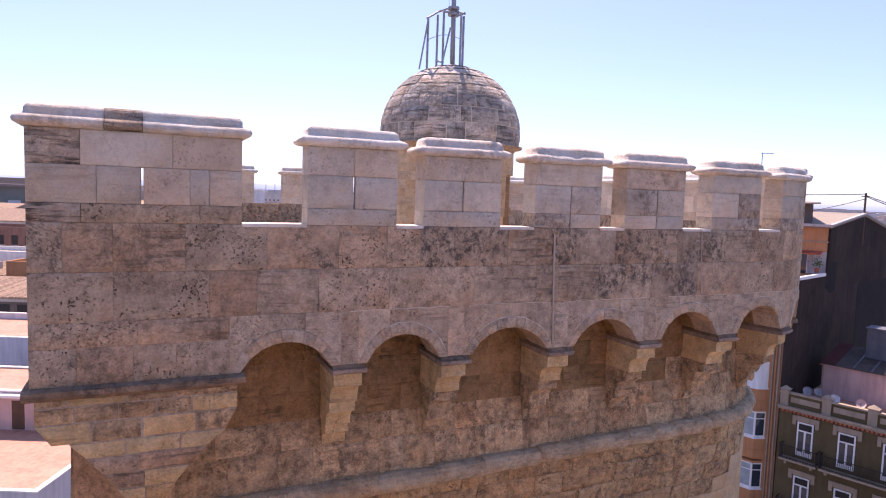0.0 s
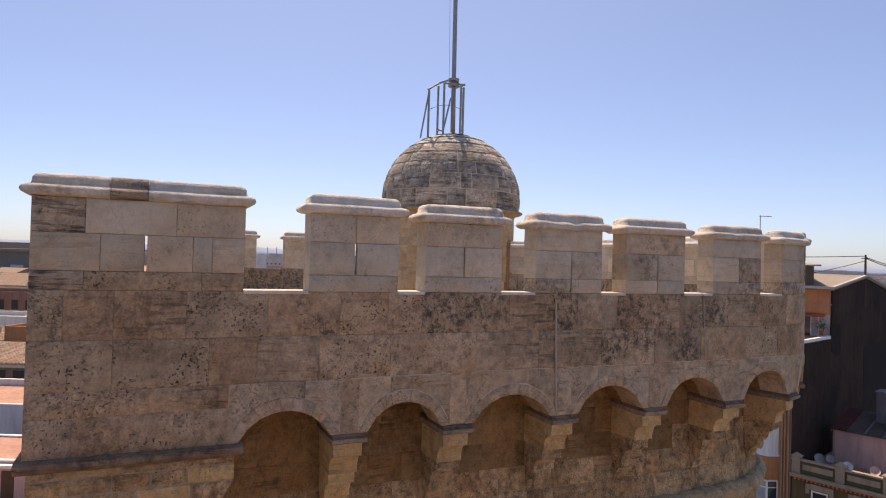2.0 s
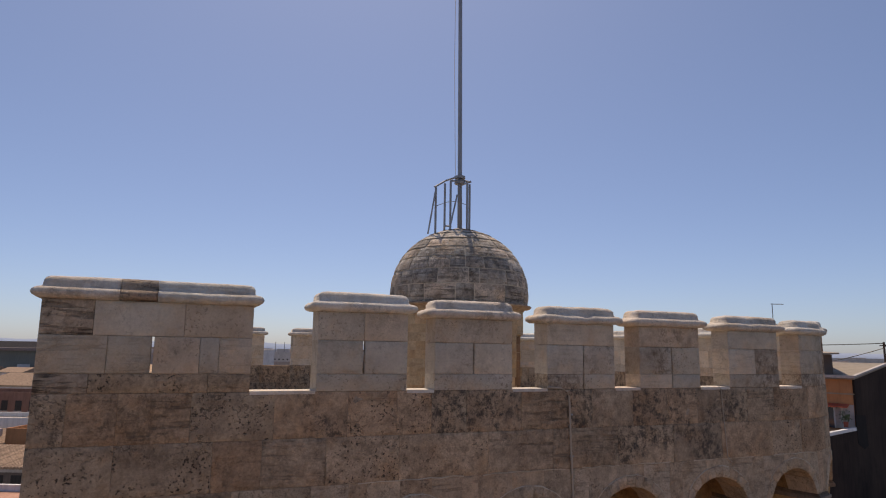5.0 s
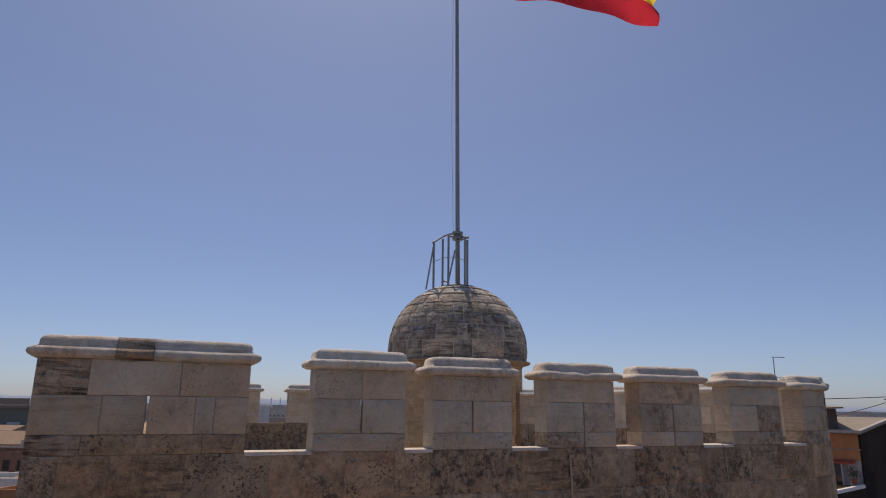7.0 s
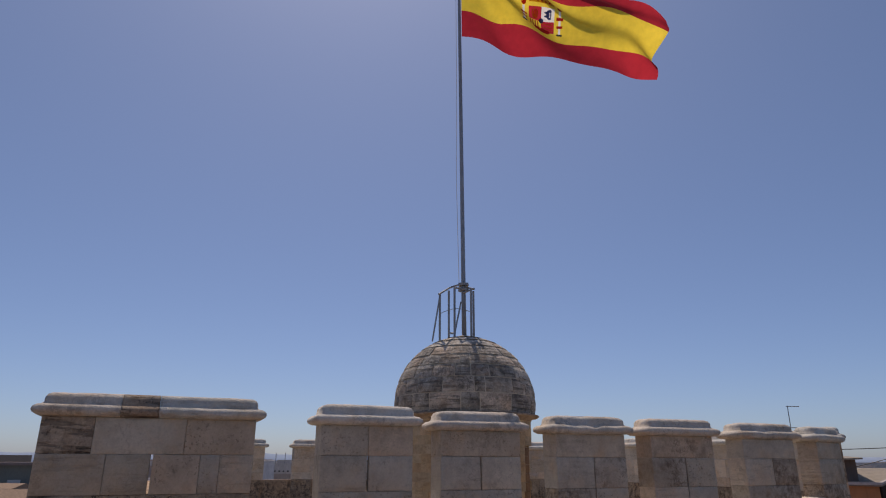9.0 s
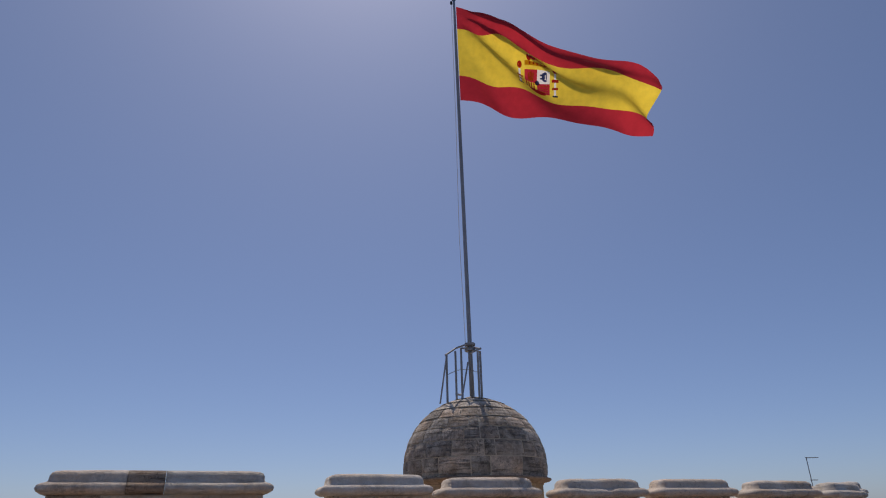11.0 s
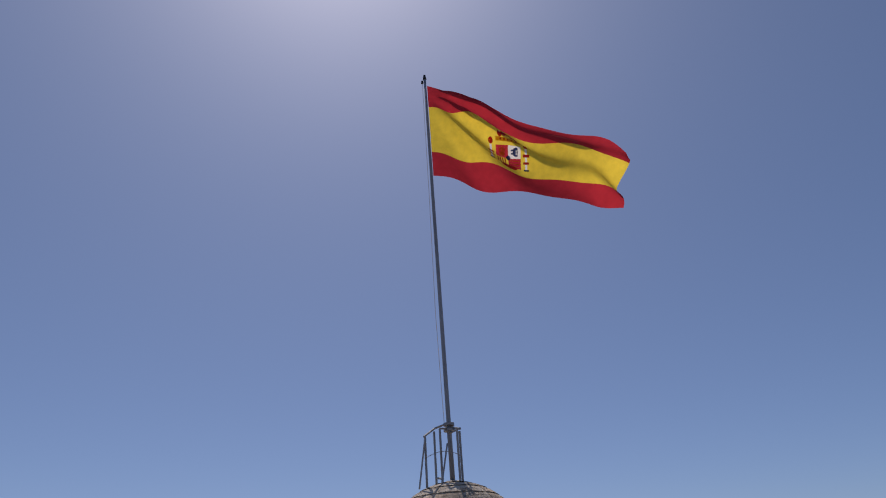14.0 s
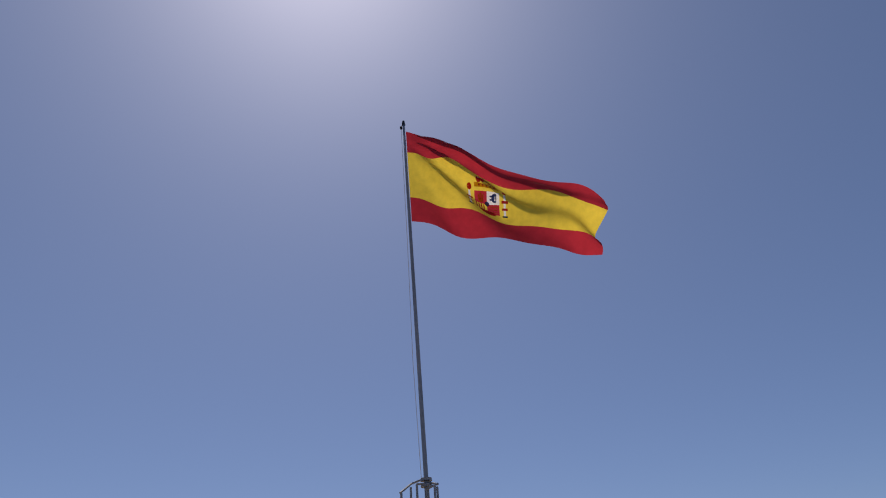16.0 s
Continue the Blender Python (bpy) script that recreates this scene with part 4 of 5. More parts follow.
for du, dv, ru, rv in ((0, 0.02, 0.014, 0.02), (-0.011, -0.01, 0.004, 0.022), (0, -0.014, 0.005, 0.026), (0.011, -0.01, 0.004, 0.022)):
    blob(UC - HU / 2 + du, VC - 0.05 + dv, ru, rv, GOLD, "castle_charge", side, 0.007)
for du, dv, ru, rv in ((0, 0, 0.008, 0.03), (0.009, -0.025, 0.008, 0.012), (-0.009, -0.012, 0.009, 0.007), (-0.009, 0.012, 0.009, 0.007), (0.008, 0.027, 0.009, 0.008), (0.014, 0.0, 0.003, 0.022)):
    blob(UC + HU / 2 + du, VC - 0.05 + dv, ru, rv, CREST_B, "rampant_charge", side, 0.007)
for i in range(3):
    patch(UC + 0.008, UC + HU - 0.008, VC + 0.018 + i * 0.028, VC + 0.025 + i * 0.028, GOLD, "chain_charge", side, 0.007)
blob(UC, VC, 0.011, 0.022, CREST_B, "centre_oval", side, 0.011)
blob(UC, VC + 0.105, HU * 0.7, 0.03, RED, "shield_point", side, 0.006)
for i in range(5):
    du = (i - 2) * 0.021
    blob(UC + du, VC - 0.185 - 0.012 * (2 - abs(i - 2)), 0.0125, 0.03, RED, "crown_arch", side, 0.006)
    blob(UC + du, VC - 0.205 - 0.012 * (2 - abs(i - 2)), 0.004, 0.010, CREST_W, "crown_pearl", side, 0.009)
patch(UC - HU, UC + HU, VC - 0.155, VC - 0.125, GOLD, "crown_band", side, 0.008)
for i in range(5):
    blob(UC + (i - 2) * 0.019, VC - 0.14, 0.004, 0.009, RED, "crown_jewel", side, 0.011)
for uc in (30.5 / NU, 47.5 / NU):
    patch(uc - 0.5 / NU, uc + 0.5 / NU, VC - 0.10, VC + 0.10, CREST_W, "column", side, 0)
    blob(uc, VC - 0.125, 0.012, 0.024, RED, "column_crown", side)
    patch(uc - 0.016, uc + 0.016, VC - 0.035, VC - 0.01, RED, "ribbon", side, 0.010)
    patch(uc - 0.014, uc + 0.014, VC + 0.03, VC + 0.05, RED, "ribbon", side, 0.010)
    patch(uc - 0.013, uc + 0.013, VC + 0.10, VC + 0.118, CREST_B, "column_foot", side)

# ---------------------------------------------------------------- the camera's own side: unseen plain roofs added for bounce light, closing the place
tagged(Geo().box((-9, -14, 21.9), (9, 0.9, 22.4)).make("floor_viewpoint", PAVING), "unseen stone paved roof of the viewpoint tower, added for bounce", "roof floor", kind="structure")
tagged(Geo().box((-9, -14.8, 0), (9, -14, 25)).make("wall_back", STONE), "unseen plain stone wall added behind the viewpoint roof", "wall", kind="structure")
tagged(Geo().box((-9, -14, 0), (9, 0.6, 21.9)).make("wall_viewpoint", STONE), "stone body of the viewpoint tower", "wall", kind="structure")
# Terracotta picked so that this roof throws a reddish bounce onto the wall.
tagged(Geo().box((-3.5, 0.6, 0), (9, 8.0, 15.0)).make("roof_gatehouse", TERRACE), "unseen flat gatehouse roof between towers, added for warm bounce", "roof", kind="structure")

# ---------------------------------------------------------------- ground and distance
g = Geo()
g.add([(-4800, -1500, 0), (4800, -1500, 0), (4800, 4800, 0), (-4800, 4800, 0)], [(0, 1, 2, 3)])
tagged(g.make("ground", GROUND), "grey street ground running out to the horizon", "ground", kind="structure")
hr = random.Random(3)
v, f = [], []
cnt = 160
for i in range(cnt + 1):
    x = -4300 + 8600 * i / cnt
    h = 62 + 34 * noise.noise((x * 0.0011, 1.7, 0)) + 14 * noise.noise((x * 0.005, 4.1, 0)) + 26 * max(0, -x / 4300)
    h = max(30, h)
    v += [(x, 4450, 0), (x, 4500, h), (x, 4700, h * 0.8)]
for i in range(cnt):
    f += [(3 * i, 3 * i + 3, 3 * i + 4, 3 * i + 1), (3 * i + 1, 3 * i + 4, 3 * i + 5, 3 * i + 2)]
tagged(mesh_ob("backdrop", v, f, HILL, None, True), "low hills on the horizon, tinted blue for haze", "hills", kind="structure")

cr = random.Random(11)
walls, dark, tiles = Geo(), Geo(), Geo()


def far_house(x, y, w, d, h, rot, windows, pitched):
    m = Matrix.Translation((x, y, 0)) @ Matrix.Rotation(rot, 4, "Z")
    walls.box((-w / 2, -d / 2, 0), (w / 2, d / 2, h), m)
    if pitched:
        e = 0.4
        z0, z1 = h, h + w * 0.16
        tiles.add([(-w / 2 - e, -d / 2 - e, z0), (w / 2 + e, -d / 2 - e, z0), (w / 2 + e, d / 2 + e, z0), (-w / 2 - e, d / 2 + e, z0), (-w / 2 - e, 0, z1), (w / 2 + e, 0, z1)],
                  [(0, 1, 5, 4), (2, 3, 4, 5), (0, 4, 3), (1, 2, 5), (0, 3, 2, 1)], m)
    else:
        walls.box((-w / 2, -d / 2, h), (w / 2, -d / 2 + 0.25, h + 0.9), m)
        walls.box((-w / 2, d / 2 - 0.25, h), (w / 2, d / 2, h + 0.9), m)
        walls.box((-w * 0.2, -d * 0.1, h), (w * 0.15, d * 0.3, h + 2.4), m)
    if windows:
        zz2 = h - 2.4
        while zz2 > h - 8:
            k = int(w / 2.6)
            for i in range(k):
                cx = -w / 2 + (i + 0.5) * w / k
                dark.box((cx - 0.5, -d / 2 - 0.03, zz2 - 0.9), (cx + 0.5, -d / 2 + 0.1, zz2 + 0.9), m)
            zz2 -= 3.2


for dist, step in ((75, 17), (95, 17), (118, 18), (145, 20), (180, 22), (220, 26), (270, 30), (330, 36), (400, 42), (490, 50), (600, 60), (740, 75), (920, 95), (1150, 120), (1450, 150), (1850, 190), (2400, 240), (3100, 320)):
    step *= 0.55 if dist < 700 else 0.8
    a = radians(-44)
    while a < radians(46):
        x, y = dist * math.tan(a), dist * cr.uniform(0.93, 1.07)
        a += step / dist * math.cos(a) ** 2
        if 14 < x < 95 and y < 135 or (x < -20 and y < 82) or (y < 168 and -0.78 < x / y < -0.58):
            continue
        h = cr.uniform(8.5, 15.5) if dist < 300 else cr.uniform(9, 18)
        if cr.random() < 0.22 and dist > 300:
            h += cr.uniform(3, 9)
        if x > 15 and dist < 320:
            h = cr.uniform(7, 12)
        w = step * cr.uniform(0.6, 0.95)
        far_house(x, y, w, min(step, 22) * cr.uniform(0.6, 0.9), h, cr.uniform(-0.6, 0.6), dist < 300, cr.random() < (0.4 if dist < 300 else 0.1))
for dist in (84, 92, 101, 111, 122, 135, 150, 168, 190, 215, 245):
    a = radians(-40)
    while a < radians(-30):
        w = cr.uniform(5, 9)
        x, y = dist * math.tan(a), dist * cr.uniform(0.97, 1.03)
        a += w * 1.05 / dist * math.cos(a) ** 2
        h = cr.uniform(7.5, 14.5)
        if dist < 165 and -0.76 < x / y < -0.6:
            continue
        far_house(x, y, w, cr.uniform(5, 8), h, cr.uniform(-0.4, 0.4), True, cr.random() < 0.35)
        m = Matrix.Translation((x, y, h))
        for i in range(cr.randint(1, 3)):
            cx, cy = cr.uniform(-2, 2), cr.uniform(-2, 2)
            walls.box((cx, cy, 0), (cx + cr.uniform(0.4, 1.6), cy + 0.6, cr.uniform(1.0, 2.6)), m)
tagged(walls.make("distant_houses", CITY), "haze-paled and ochre town houses stretching to the horizon", "houses", kind="stuff")
tagged(dark.make("distant_windows", CITYDARK), "dark windows of the far town houses", "windows", kind="stuff")
tagged(tiles.make("distant_roofs", TILES), "clay tiled roofs of the far town houses", "roofs", kind="stuff")

# ---------------------------------------------------------------- street row to the east of the tower
RX = Vector((0.67, -0.742, 0)).normalized()
RM = Matrix(((RX.x, -RX.y, 0, 24.5), (RX.y, RX.x, 0, 45.0), (0, 0, 1, 0), (0, 0, 0, 1)))


def row_part(name, mat, parent, *boxes, label=""):
    g = Geo()
    for q in boxes:
        g.box(q[:3], q[3:], RM)
    return g.make(name, mat, parent, label)


# the tall house with the tarred party wall
tall = thing("tall_house", "tall orange rendered house with a blackened windowless party wall", "house")
row_part("wall", OCHRE, tall, (-14, 0, 0, -0.12, 7.8, 18.75), (-14, 7.8, 0, -0.12, 26, 22.5), label="orange rendered street wall")
row_part("terrace_coping", WHITE, tall, (-3.4, 0.02, 18.752, 0.02, 0.3, 18.95), (-0.25, 0.3, 18.752, 0.02, 7.75, 18.98), label="white terrace coping")
g = Geo()
pts = [(0, 0.0), (0, 18.75), (7.8, 18.75), (7.8, 22.6), (16.1, 23.55), (26, 21.9), (26, 0)]
pp = [(0.0, 0.0), (26.0, 0.0), (26.0, 21.9), (16.1, 23.55), (7.8, 22.6), (7.8, 18.75), (0.0, 18.75)]
v = [(-0.11, y, z) for y, z in pp] + [(0.03, y, z) for y, z in pp]
k = len(pp)
g.add(v, [tuple(range(k))[::-1], tuple(range(k, 2 * k))] + [(i, (i + 1) % k, k + (i + 1) % k, k + i) for i in range(k)], RM)
g.make("party_wall", TARWALL, tall, "blackened tarred party wall")
TARDARK = plain_mat("fresh_tar", (0.017, 0.013, 0.012), 0.9, 0.3, 0.6, 0, 0.3)
Geo().add([(x, y, z) for x in (0.031, 0.045) for y, z in ((7.45, 19.9), (9.7, 19.75), (9.85, 17.5), (8.9, 17.3), (7.6, 17.8))],
          [(0, 1, 2, 3, 4)[::-1], (5, 6, 7, 8, 9)] + [(i, (i + 1) % 5, 5 + (i + 1) % 5, 5 + i) for i in range(5)], RM).make("tar_patch", TARDARK, tall, "darker tar patch")
row_part("tar_patch", TARDARK, tall, (0.031, 15.9, 6.0, 0.045, 26.0, 17.6), label="darker tar patch")
g = Geo()
pr = [(7.5, 22.5), (7.5, 22.72), (16.1, 23.72), (26.2, 22.05), (26.2, 21.85), (16.1, 23.5)]
v = [(-14.2, y, z) for y, z in pr] + [(0.12, y, z) for y, z in pr]
k = len(pr)
g.add(v, [tuple(range(k)), tuple(range(k, 2 * k))[::-1]] + [(i, k + i, k + (i + 1) % k, (i + 1) % k) for i in range(k)], RM)
g.make("roof", ROOFPALE, tall, "pale flat pitched roof")
row_part("roof_edge", OLDWHITE, tall, (-14.2, 7.38, 22.6, 0.2, 7.5, 22.8))
for (ya, za), (yb, zb) in (((7.4, 22.72), (16.1, 23.73)), ((16.1, 23.73), (26.2, 22.06))):
    Geo().add([(x, y, z + dz) for x in (-0.05, 0.2) for y, z in ((ya, za), (yb, zb)) for dz in (-0.08, 0.05)],
              [(0, 1, 3, 2), (4, 6, 7, 5), (0, 4, 5, 1), (2, 3, 7, 6), (1, 5, 7, 3), (0, 2, 6, 4)], RM).make("verge", OLDWHITE, tall)
row_part("band", TRIM, tall, (-14, 7.74, 21.35, -0.02, 7.8, 21.45))
aw = Geo()
for i in range(16):
    x = -2.1 + i * 0.11
    aw.tube([(x, 7.78, 20.62), (x, 7.2, 20.42)], 0.055, sides=6, m=RM)
aw.make("awning", REDTILE, tall, "small red tiled canopy")
win = row_part("window", WHITE, tall, (-2.05, 7.68, 18.8, -1.95, 7.79, 20.35), (-1.5, 7.68, 18.8, -1.42, 7.79, 20.35), (-0.98, 7.68, 18.8, -0.9, 7.79, 20.35), (-2.05, 7.68, 20.35, -0.9, 7.79, 20.42), label="white framed terrace window")
row_part("pane", GLASS, win, (-1.95, 7.72, 18.82, -1.5, 7.76, 20.35))
row_part("pane", CREST_W, win, (-1.42, 7.72, 18.82, -0.98, 7.76, 20.35))
row_part("terrace_wall", OLDWHITE, tall, (-0.9, 7.765, 18.755, -0.13, 7.798, 20.6), label="pale terrace wall")
# canted oriel with its windows
BAY = [(-2.72, 0.0), (-2.3, -0.62), (-1.35, -0.62), (-0.86, 0.0)]
# Pale blue base colour imitates the sky reflected in the panes.
SKYGLASS = plain_mat("sky_tinted_glass", (0.30, 0.36, 0.38), 0.15, 0.2, 1.5, stain=0.0, bump=0.0)


def bay_prism(name, z0, z1, grow, mat, parent, label=""):
    """A slab with the oriel's canted outline."""
    pts = [(x + grow * sx, y - grow * (y < 0)) for (x, y), sx in zip(BAY, (-1, -0.6, 0.6, 1))]
    k = len(pts)
    v = [(x, y, z) for z in (z0, z1) for x, y in pts]
    return Geo().add(v, [tuple(range(k))[::-1], tuple(range(k, 2 * k))] + [(i, (i + 1) % k, k + (i + 1) % k, k + i) for i in range(k)], RM).make(name, mat, parent, label)


def bay_bar(g, a, b, u0, u1, z0, z1, depth):
    """A bar on one side of the oriel, from u0 to u1 along it."""
    d = Vector((b[0] - a[0], b[1] - a[1], 0))
    out = Vector((d.y, -d.x, 0)).normalized()
    p, q = Vector((a[0], a[1], 0)) + d * u0, Vector((a[0], a[1], 0)) + d * u1
    v = [w + out * o + Vector((0, 0, z)) for z in (z0, z1) for w, o in ((p, depth), (q, depth), (q, -0.06), (p, -0.06))]
    g.add(v, [(3, 2, 1, 0), (4, 5, 6, 7), (0, 1, 5, 4), (1, 2, 6, 5), (2, 3, 7, 6), (3, 0, 4, 7)], RM)


bay_prism("oriel_foot", 0.2, 1.75, 0.0, OCHRE, tall)
for zt, shut in ((12.85, True), (9.15, False), (5.3, False)):
    bay_prism("oriel_wall", zt - 3.55, zt - 2.04, 0.0, OCHRE, tall)
    bay_prism("oriel_moulding", zt - 2.95, zt - 2.87, 0.04, OCHRE, tall)
    bay_prism("oriel_cornice", zt + 0.002, zt + 0.15, 0.05, OCHRE, tall)
    w = bay_prism("window", zt - 2.04, zt - 1.93, 0.07, WHITE, tall, "white framed oriel window with sill")
    for a, b in zip(BAY, BAY[1:]):
        g = Geo()
        for u0, u1, z0, z1 in ((0.0, 0.09, -1.93, 0.0), (0.91, 1.0, -1.93, 0.0), (0.09, 0.91, -0.12, 0.0), (0.09, 0.91, -1.93, -1.8), (0.09, 0.91, -0.58, -0.52)):
            bay_bar(g, a, b, u0, u1, zt + z0, zt + z1, 0.0)
        g.make("frame", WHITE, w)
        g = Geo()
        bay_bar(g, a, b, 0.09, 0.91, zt - 1.8, zt - 0.58, -0.035)
        bay_bar(g, a, b, 0.09, 0.91, zt - 0.52, zt - 0.12, -0.035)
        # The right-hand pane stays dark, without the painted sky reflection.
        dark_side = a is BAY[2]
        g.make("shutter" if shut else "pane", WHITE if shut else GLASS if dark_side else SKYGLASS, w)
        if shut:
            for i in range(7):
                g = Geo()
                bay_bar(g, a, b, 0.1, 0.9, zt - 1.7 + i * 0.16, zt - 1.66 + i * 0.16, -0.02)
                g.make("slat", WHITE, w)
for x, r, mt in ((-0.62, 0.06, TRIM), (-0.42, 0.05, OCHRE), (-0.2, 0.055, TRIM)):
    Geo().tube([RM @ Vector((x, -0.09, 0)), RM @ Vector((x, -0.09, 18.6))], r, sides=8).make("downpipe", mt, tall)
row_part("pilaster", plain_mat("brown_render", (0.30, 0.17, 0.10), 0.9), tall, (-0.72, -0.04, 0, -0.02, 0.0, 18.7))

# plant on its terrace
plant = thing("potted_plant", "leafy green potted plant on a white terrace", "plant")
pr_ = random.Random(2)
Geo().tube([RM @ Vector((-0.6, 7.3, 18.98)), RM @ Vector((-0.6, 7.3, 19.35))], 0.14, 0.18, 10).make("pot", REDTILE, plant)
lf = Geo()
for i in range(90):
    c = RM @ Vector((-0.6 + pr_.gauss(0, 0.2), 7.3 + pr_.gauss(0, 0.18), 19.75 + pr_.gauss(0, 0.2)))
    m = Matrix.Translation(c) @ Euler((pr_.uniform(0, 6), pr_.uniform(0, 6), pr_.uniform(0, 6))).to_matrix().to_4x4()
    lf.add([(-0.1, 0, 0), (0, 0.035, 0.02), (0.12, 0, 0), (0, -0.035, 0.02)], [(0, 1, 2, 3)], m)
lf.make("leaves", LEAF, plant)
Geo().tube([RM @ Vector((-0.6, 7.3, 19.3)), RM @ Vector((-0.6, 7.3, 19.8))], 0.015, sides=5).make("stem", WOOD, plant)

# roof room beyond the tall house
hut = thing("roof_room", "small brown roof room with a thin overhanging roof", "roof room")
HM = Matrix.Translation((30.15, 51.87, 0)) @ Matrix.Rotation(radians(-20), 4, "Z")
Geo().box((-7.0, 0.0, 17.0), (-0.35, 5.0, 24.36), HM).make("wall", SHADEWALL, hut)
Geo().box((-4.2, -0.05, 22.94), (-2.8, 0.04, 24.04), HM).make("window", CITYDARK, hut)
Geo().add([(-7.6, -0.9, 24.04), (0.0, -0.9, 24.39), (0.0, 5.6, 24.54), (-7.6, 5.6, 24.19), (-7.6, -0.9, 24.16), (0.0, -0.9, 24.51), (0.0, 5.6, 24.66), (-7.6, 5.6, 24.31)],
          [(3, 2, 1, 0), (4, 5, 6, 7), (0, 1, 5, 4), (1, 2, 6, 5), (2, 3, 7, 6), (3, 0, 4, 7)], HM).make("roof", ROOFPALE, hut)

# the olive house with balconies
low = thing("olive_house", "olive rendered town house with iron balconies and roof parapet", "house")
ZR = 10.05
row_part("wall", OLIVE, low, (0.05, 0, 0, 16, 10, ZR - 0.3))
row_part("roof_floor", TERRACE, low, (0.05, 0.25, ZR - 0.3, 16, 10, ZR - 0.12))
row_part("cornice", TRIM, low, (0.0, -0.28, ZR - 0.3, 16, 0.25, ZR - 0.16), (0.0, -0.36, ZR - 0.16, 16, 0.25, ZR - 0.06), label="moulded stone cornice")
for i in range(46):
    x = 0.25 + i * 0.26
    row_part("dentil", REDTILE, low, (x, -0.2, ZR - 0.46, x + 0.14, 0.0, ZR - 0.3))
row_part("parapet", OLIVE, low, (0.05, -0.02, ZR - 0.06, 16, 0.22, ZR + 0.82))
row_part("parapet_coping", TRIM, low, (0.0, -0.08, ZR + 0.82, 16, 0.28, ZR + 0.93))
for x in (0.05, 2.75, 5.45, 8.15):
    pier = row_part("pier", TRIM, low, (x, -0.1, ZR - 0.06, x + 0.55, 0.3, ZR + 1.1))
    Geo().add([(x - 0.08, -0.18, ZR + 1.1), (x + 0.63, -0.18, ZR + 1.1), (x + 0.63, 0.38, ZR + 1.1), (x - 0.08, 0.38, ZR + 1.1), (x + 0.27, 0.1, ZR + 1.36)],
              [(3, 2, 1, 0), (0, 1, 4), (1, 2, 4), (2, 3, 4), (3, 0, 4)], RM).make("pier_cap", TRIM, pier)
for x in (0.75, 3.45, 6.15):
    row_part("parapet_panel", TRIM, low, (x, -0.06, ZR + 0.25, x + 1.85, -0.02, ZR + 0.62))


def balcony_window(x, zt):
    w = row_part("window", WHITE, low, (x - 0.52, -0.06, zt - 2.4, x - 0.42, 0.04, zt), (x + 0.42, -0.06, zt - 2.4, x + 0.52, 0.04, zt), (x - 0.42, -0.06, zt - 0.1, x + 0.42, 0.04, zt),
                 (x - 0.06, -0.05, zt - 2.4, x + 0.06, 0.03, zt - 0.66), (x - 0.42, -0.05, zt - 0.66, x + 0.42, 0.03, zt - 0.56), (x - 0.42, -0.05, zt - 2.4, x + 0.42, 0.03, zt - 2.1), label="white framed balcony window")
    row_part("pane", GLASS, w, (x - 0.42, -0.03, zt - 2.1, x - 0.06, -0.01, zt - 0.66))
    row_part("pane", GLASS, w, (x + 0.06, -0.03, zt - 2.1, x + 0.42, -0.01, zt - 0.66))
    row_part("blind", BLACKIRON, w, (x - 0.42, -0.03, zt - 0.56, x + 0.42, -0.01, zt - 0.1))
    row_part("lintel", TRIM, low, (x - 0.75, -0.08, zt + 0.05, x + 0.75, 0.0, zt + 0.42), (x - 0.85, -0.12, zt - 0.25, x - 0.62, 0.0, zt + 0.42), (x + 0.62, -0.12, zt - 0.25, x + 0.85, 0.0, zt + 0.42))


def balcony(x0, x1, z):
    bal = row_part("balcony", TRIM, low, (x0, -0.75, z - 0.14, x1, 0.0, z), label="stone balcony slab with black iron railing")
    k = int((x1 - x0) / 0.11)
    for i in range(k + 1):
        x = x0 + 0.04 + (x1 - x0 - 0.08) * i / k
        Geo().box((x - 0.012, -0.72, z), (x + 0.012, -0.696, z + 0.95), RM).make("baluster", BLACKIRON, bal)
    for y in (-0.6, -0.45, -0.3, -0.15):
        for x in (x0 + 0.04, x1 - 0.04):
            Geo().box((x - 0.012, y - 0.012, z), (x + 0.012, y + 0.012, z + 0.95), RM).make("baluster", BLACKIRON, bal)
    g = Geo()
    for zz3 in (z + 0.08, z + 0.93):
        g.box((x0, -0.73, zz3), (x1, -0.68, zz3 + 0.04), RM)
        for x in (x0, x1 - 0.05):
            g.box((x, -0.68, zz3), (x + 0.05, 0.0, zz3 + 0.04), RM)
    g.make("handrail", BLACKIRON, bal)
    for x in (x0 + 0.3, x1 - 0.45):
        row_part("bracket", TRIM, bal, (x, -0.5, z - 0.42, x + 0.15, 0.0, z - 0.14))


for zt, zb in ((9.05, 6.4), (5.15, 2.5)):
    for x in (1.82, 4.38, 6.95):
        balcony_window(x, zt)
    balcony(0.45, 2.85, zb)
    balcony(3.0, 9.0, zb)

# what stands on its roof
shed = thing("roof_shed", "pink rendered roof shed with a corrugated grey roof", "shed")
row_part("wall", PINK, shed, (1.1, 5.2, ZR - 0.12, 8, 9.0, 12.35))
xs = [0.9 + i * 0.0575 for i in range(129)]
v = [(x, y, z + 0.06 * (i % 2) - t) for t in (0.0, 0.03) for y, z in ((5.0, 12.36), (9.2, 13.3)) for i, x in enumerate(xs)]
k = len(xs)
f = [(o + i, o + i + 1, o + k + i + 1, o + k + i) for o in (0, 2 * k) for i in range(k - 1)]
f += [(o + i, o + i + 1, o + 2 * k + i + 1, o + 2 * k + i) for o in (0, k) for i in range(k - 1)]
g = Geo().add(v, f, RM)
g.make("roof", GREYROOF, shed, "corrugated grey roof")
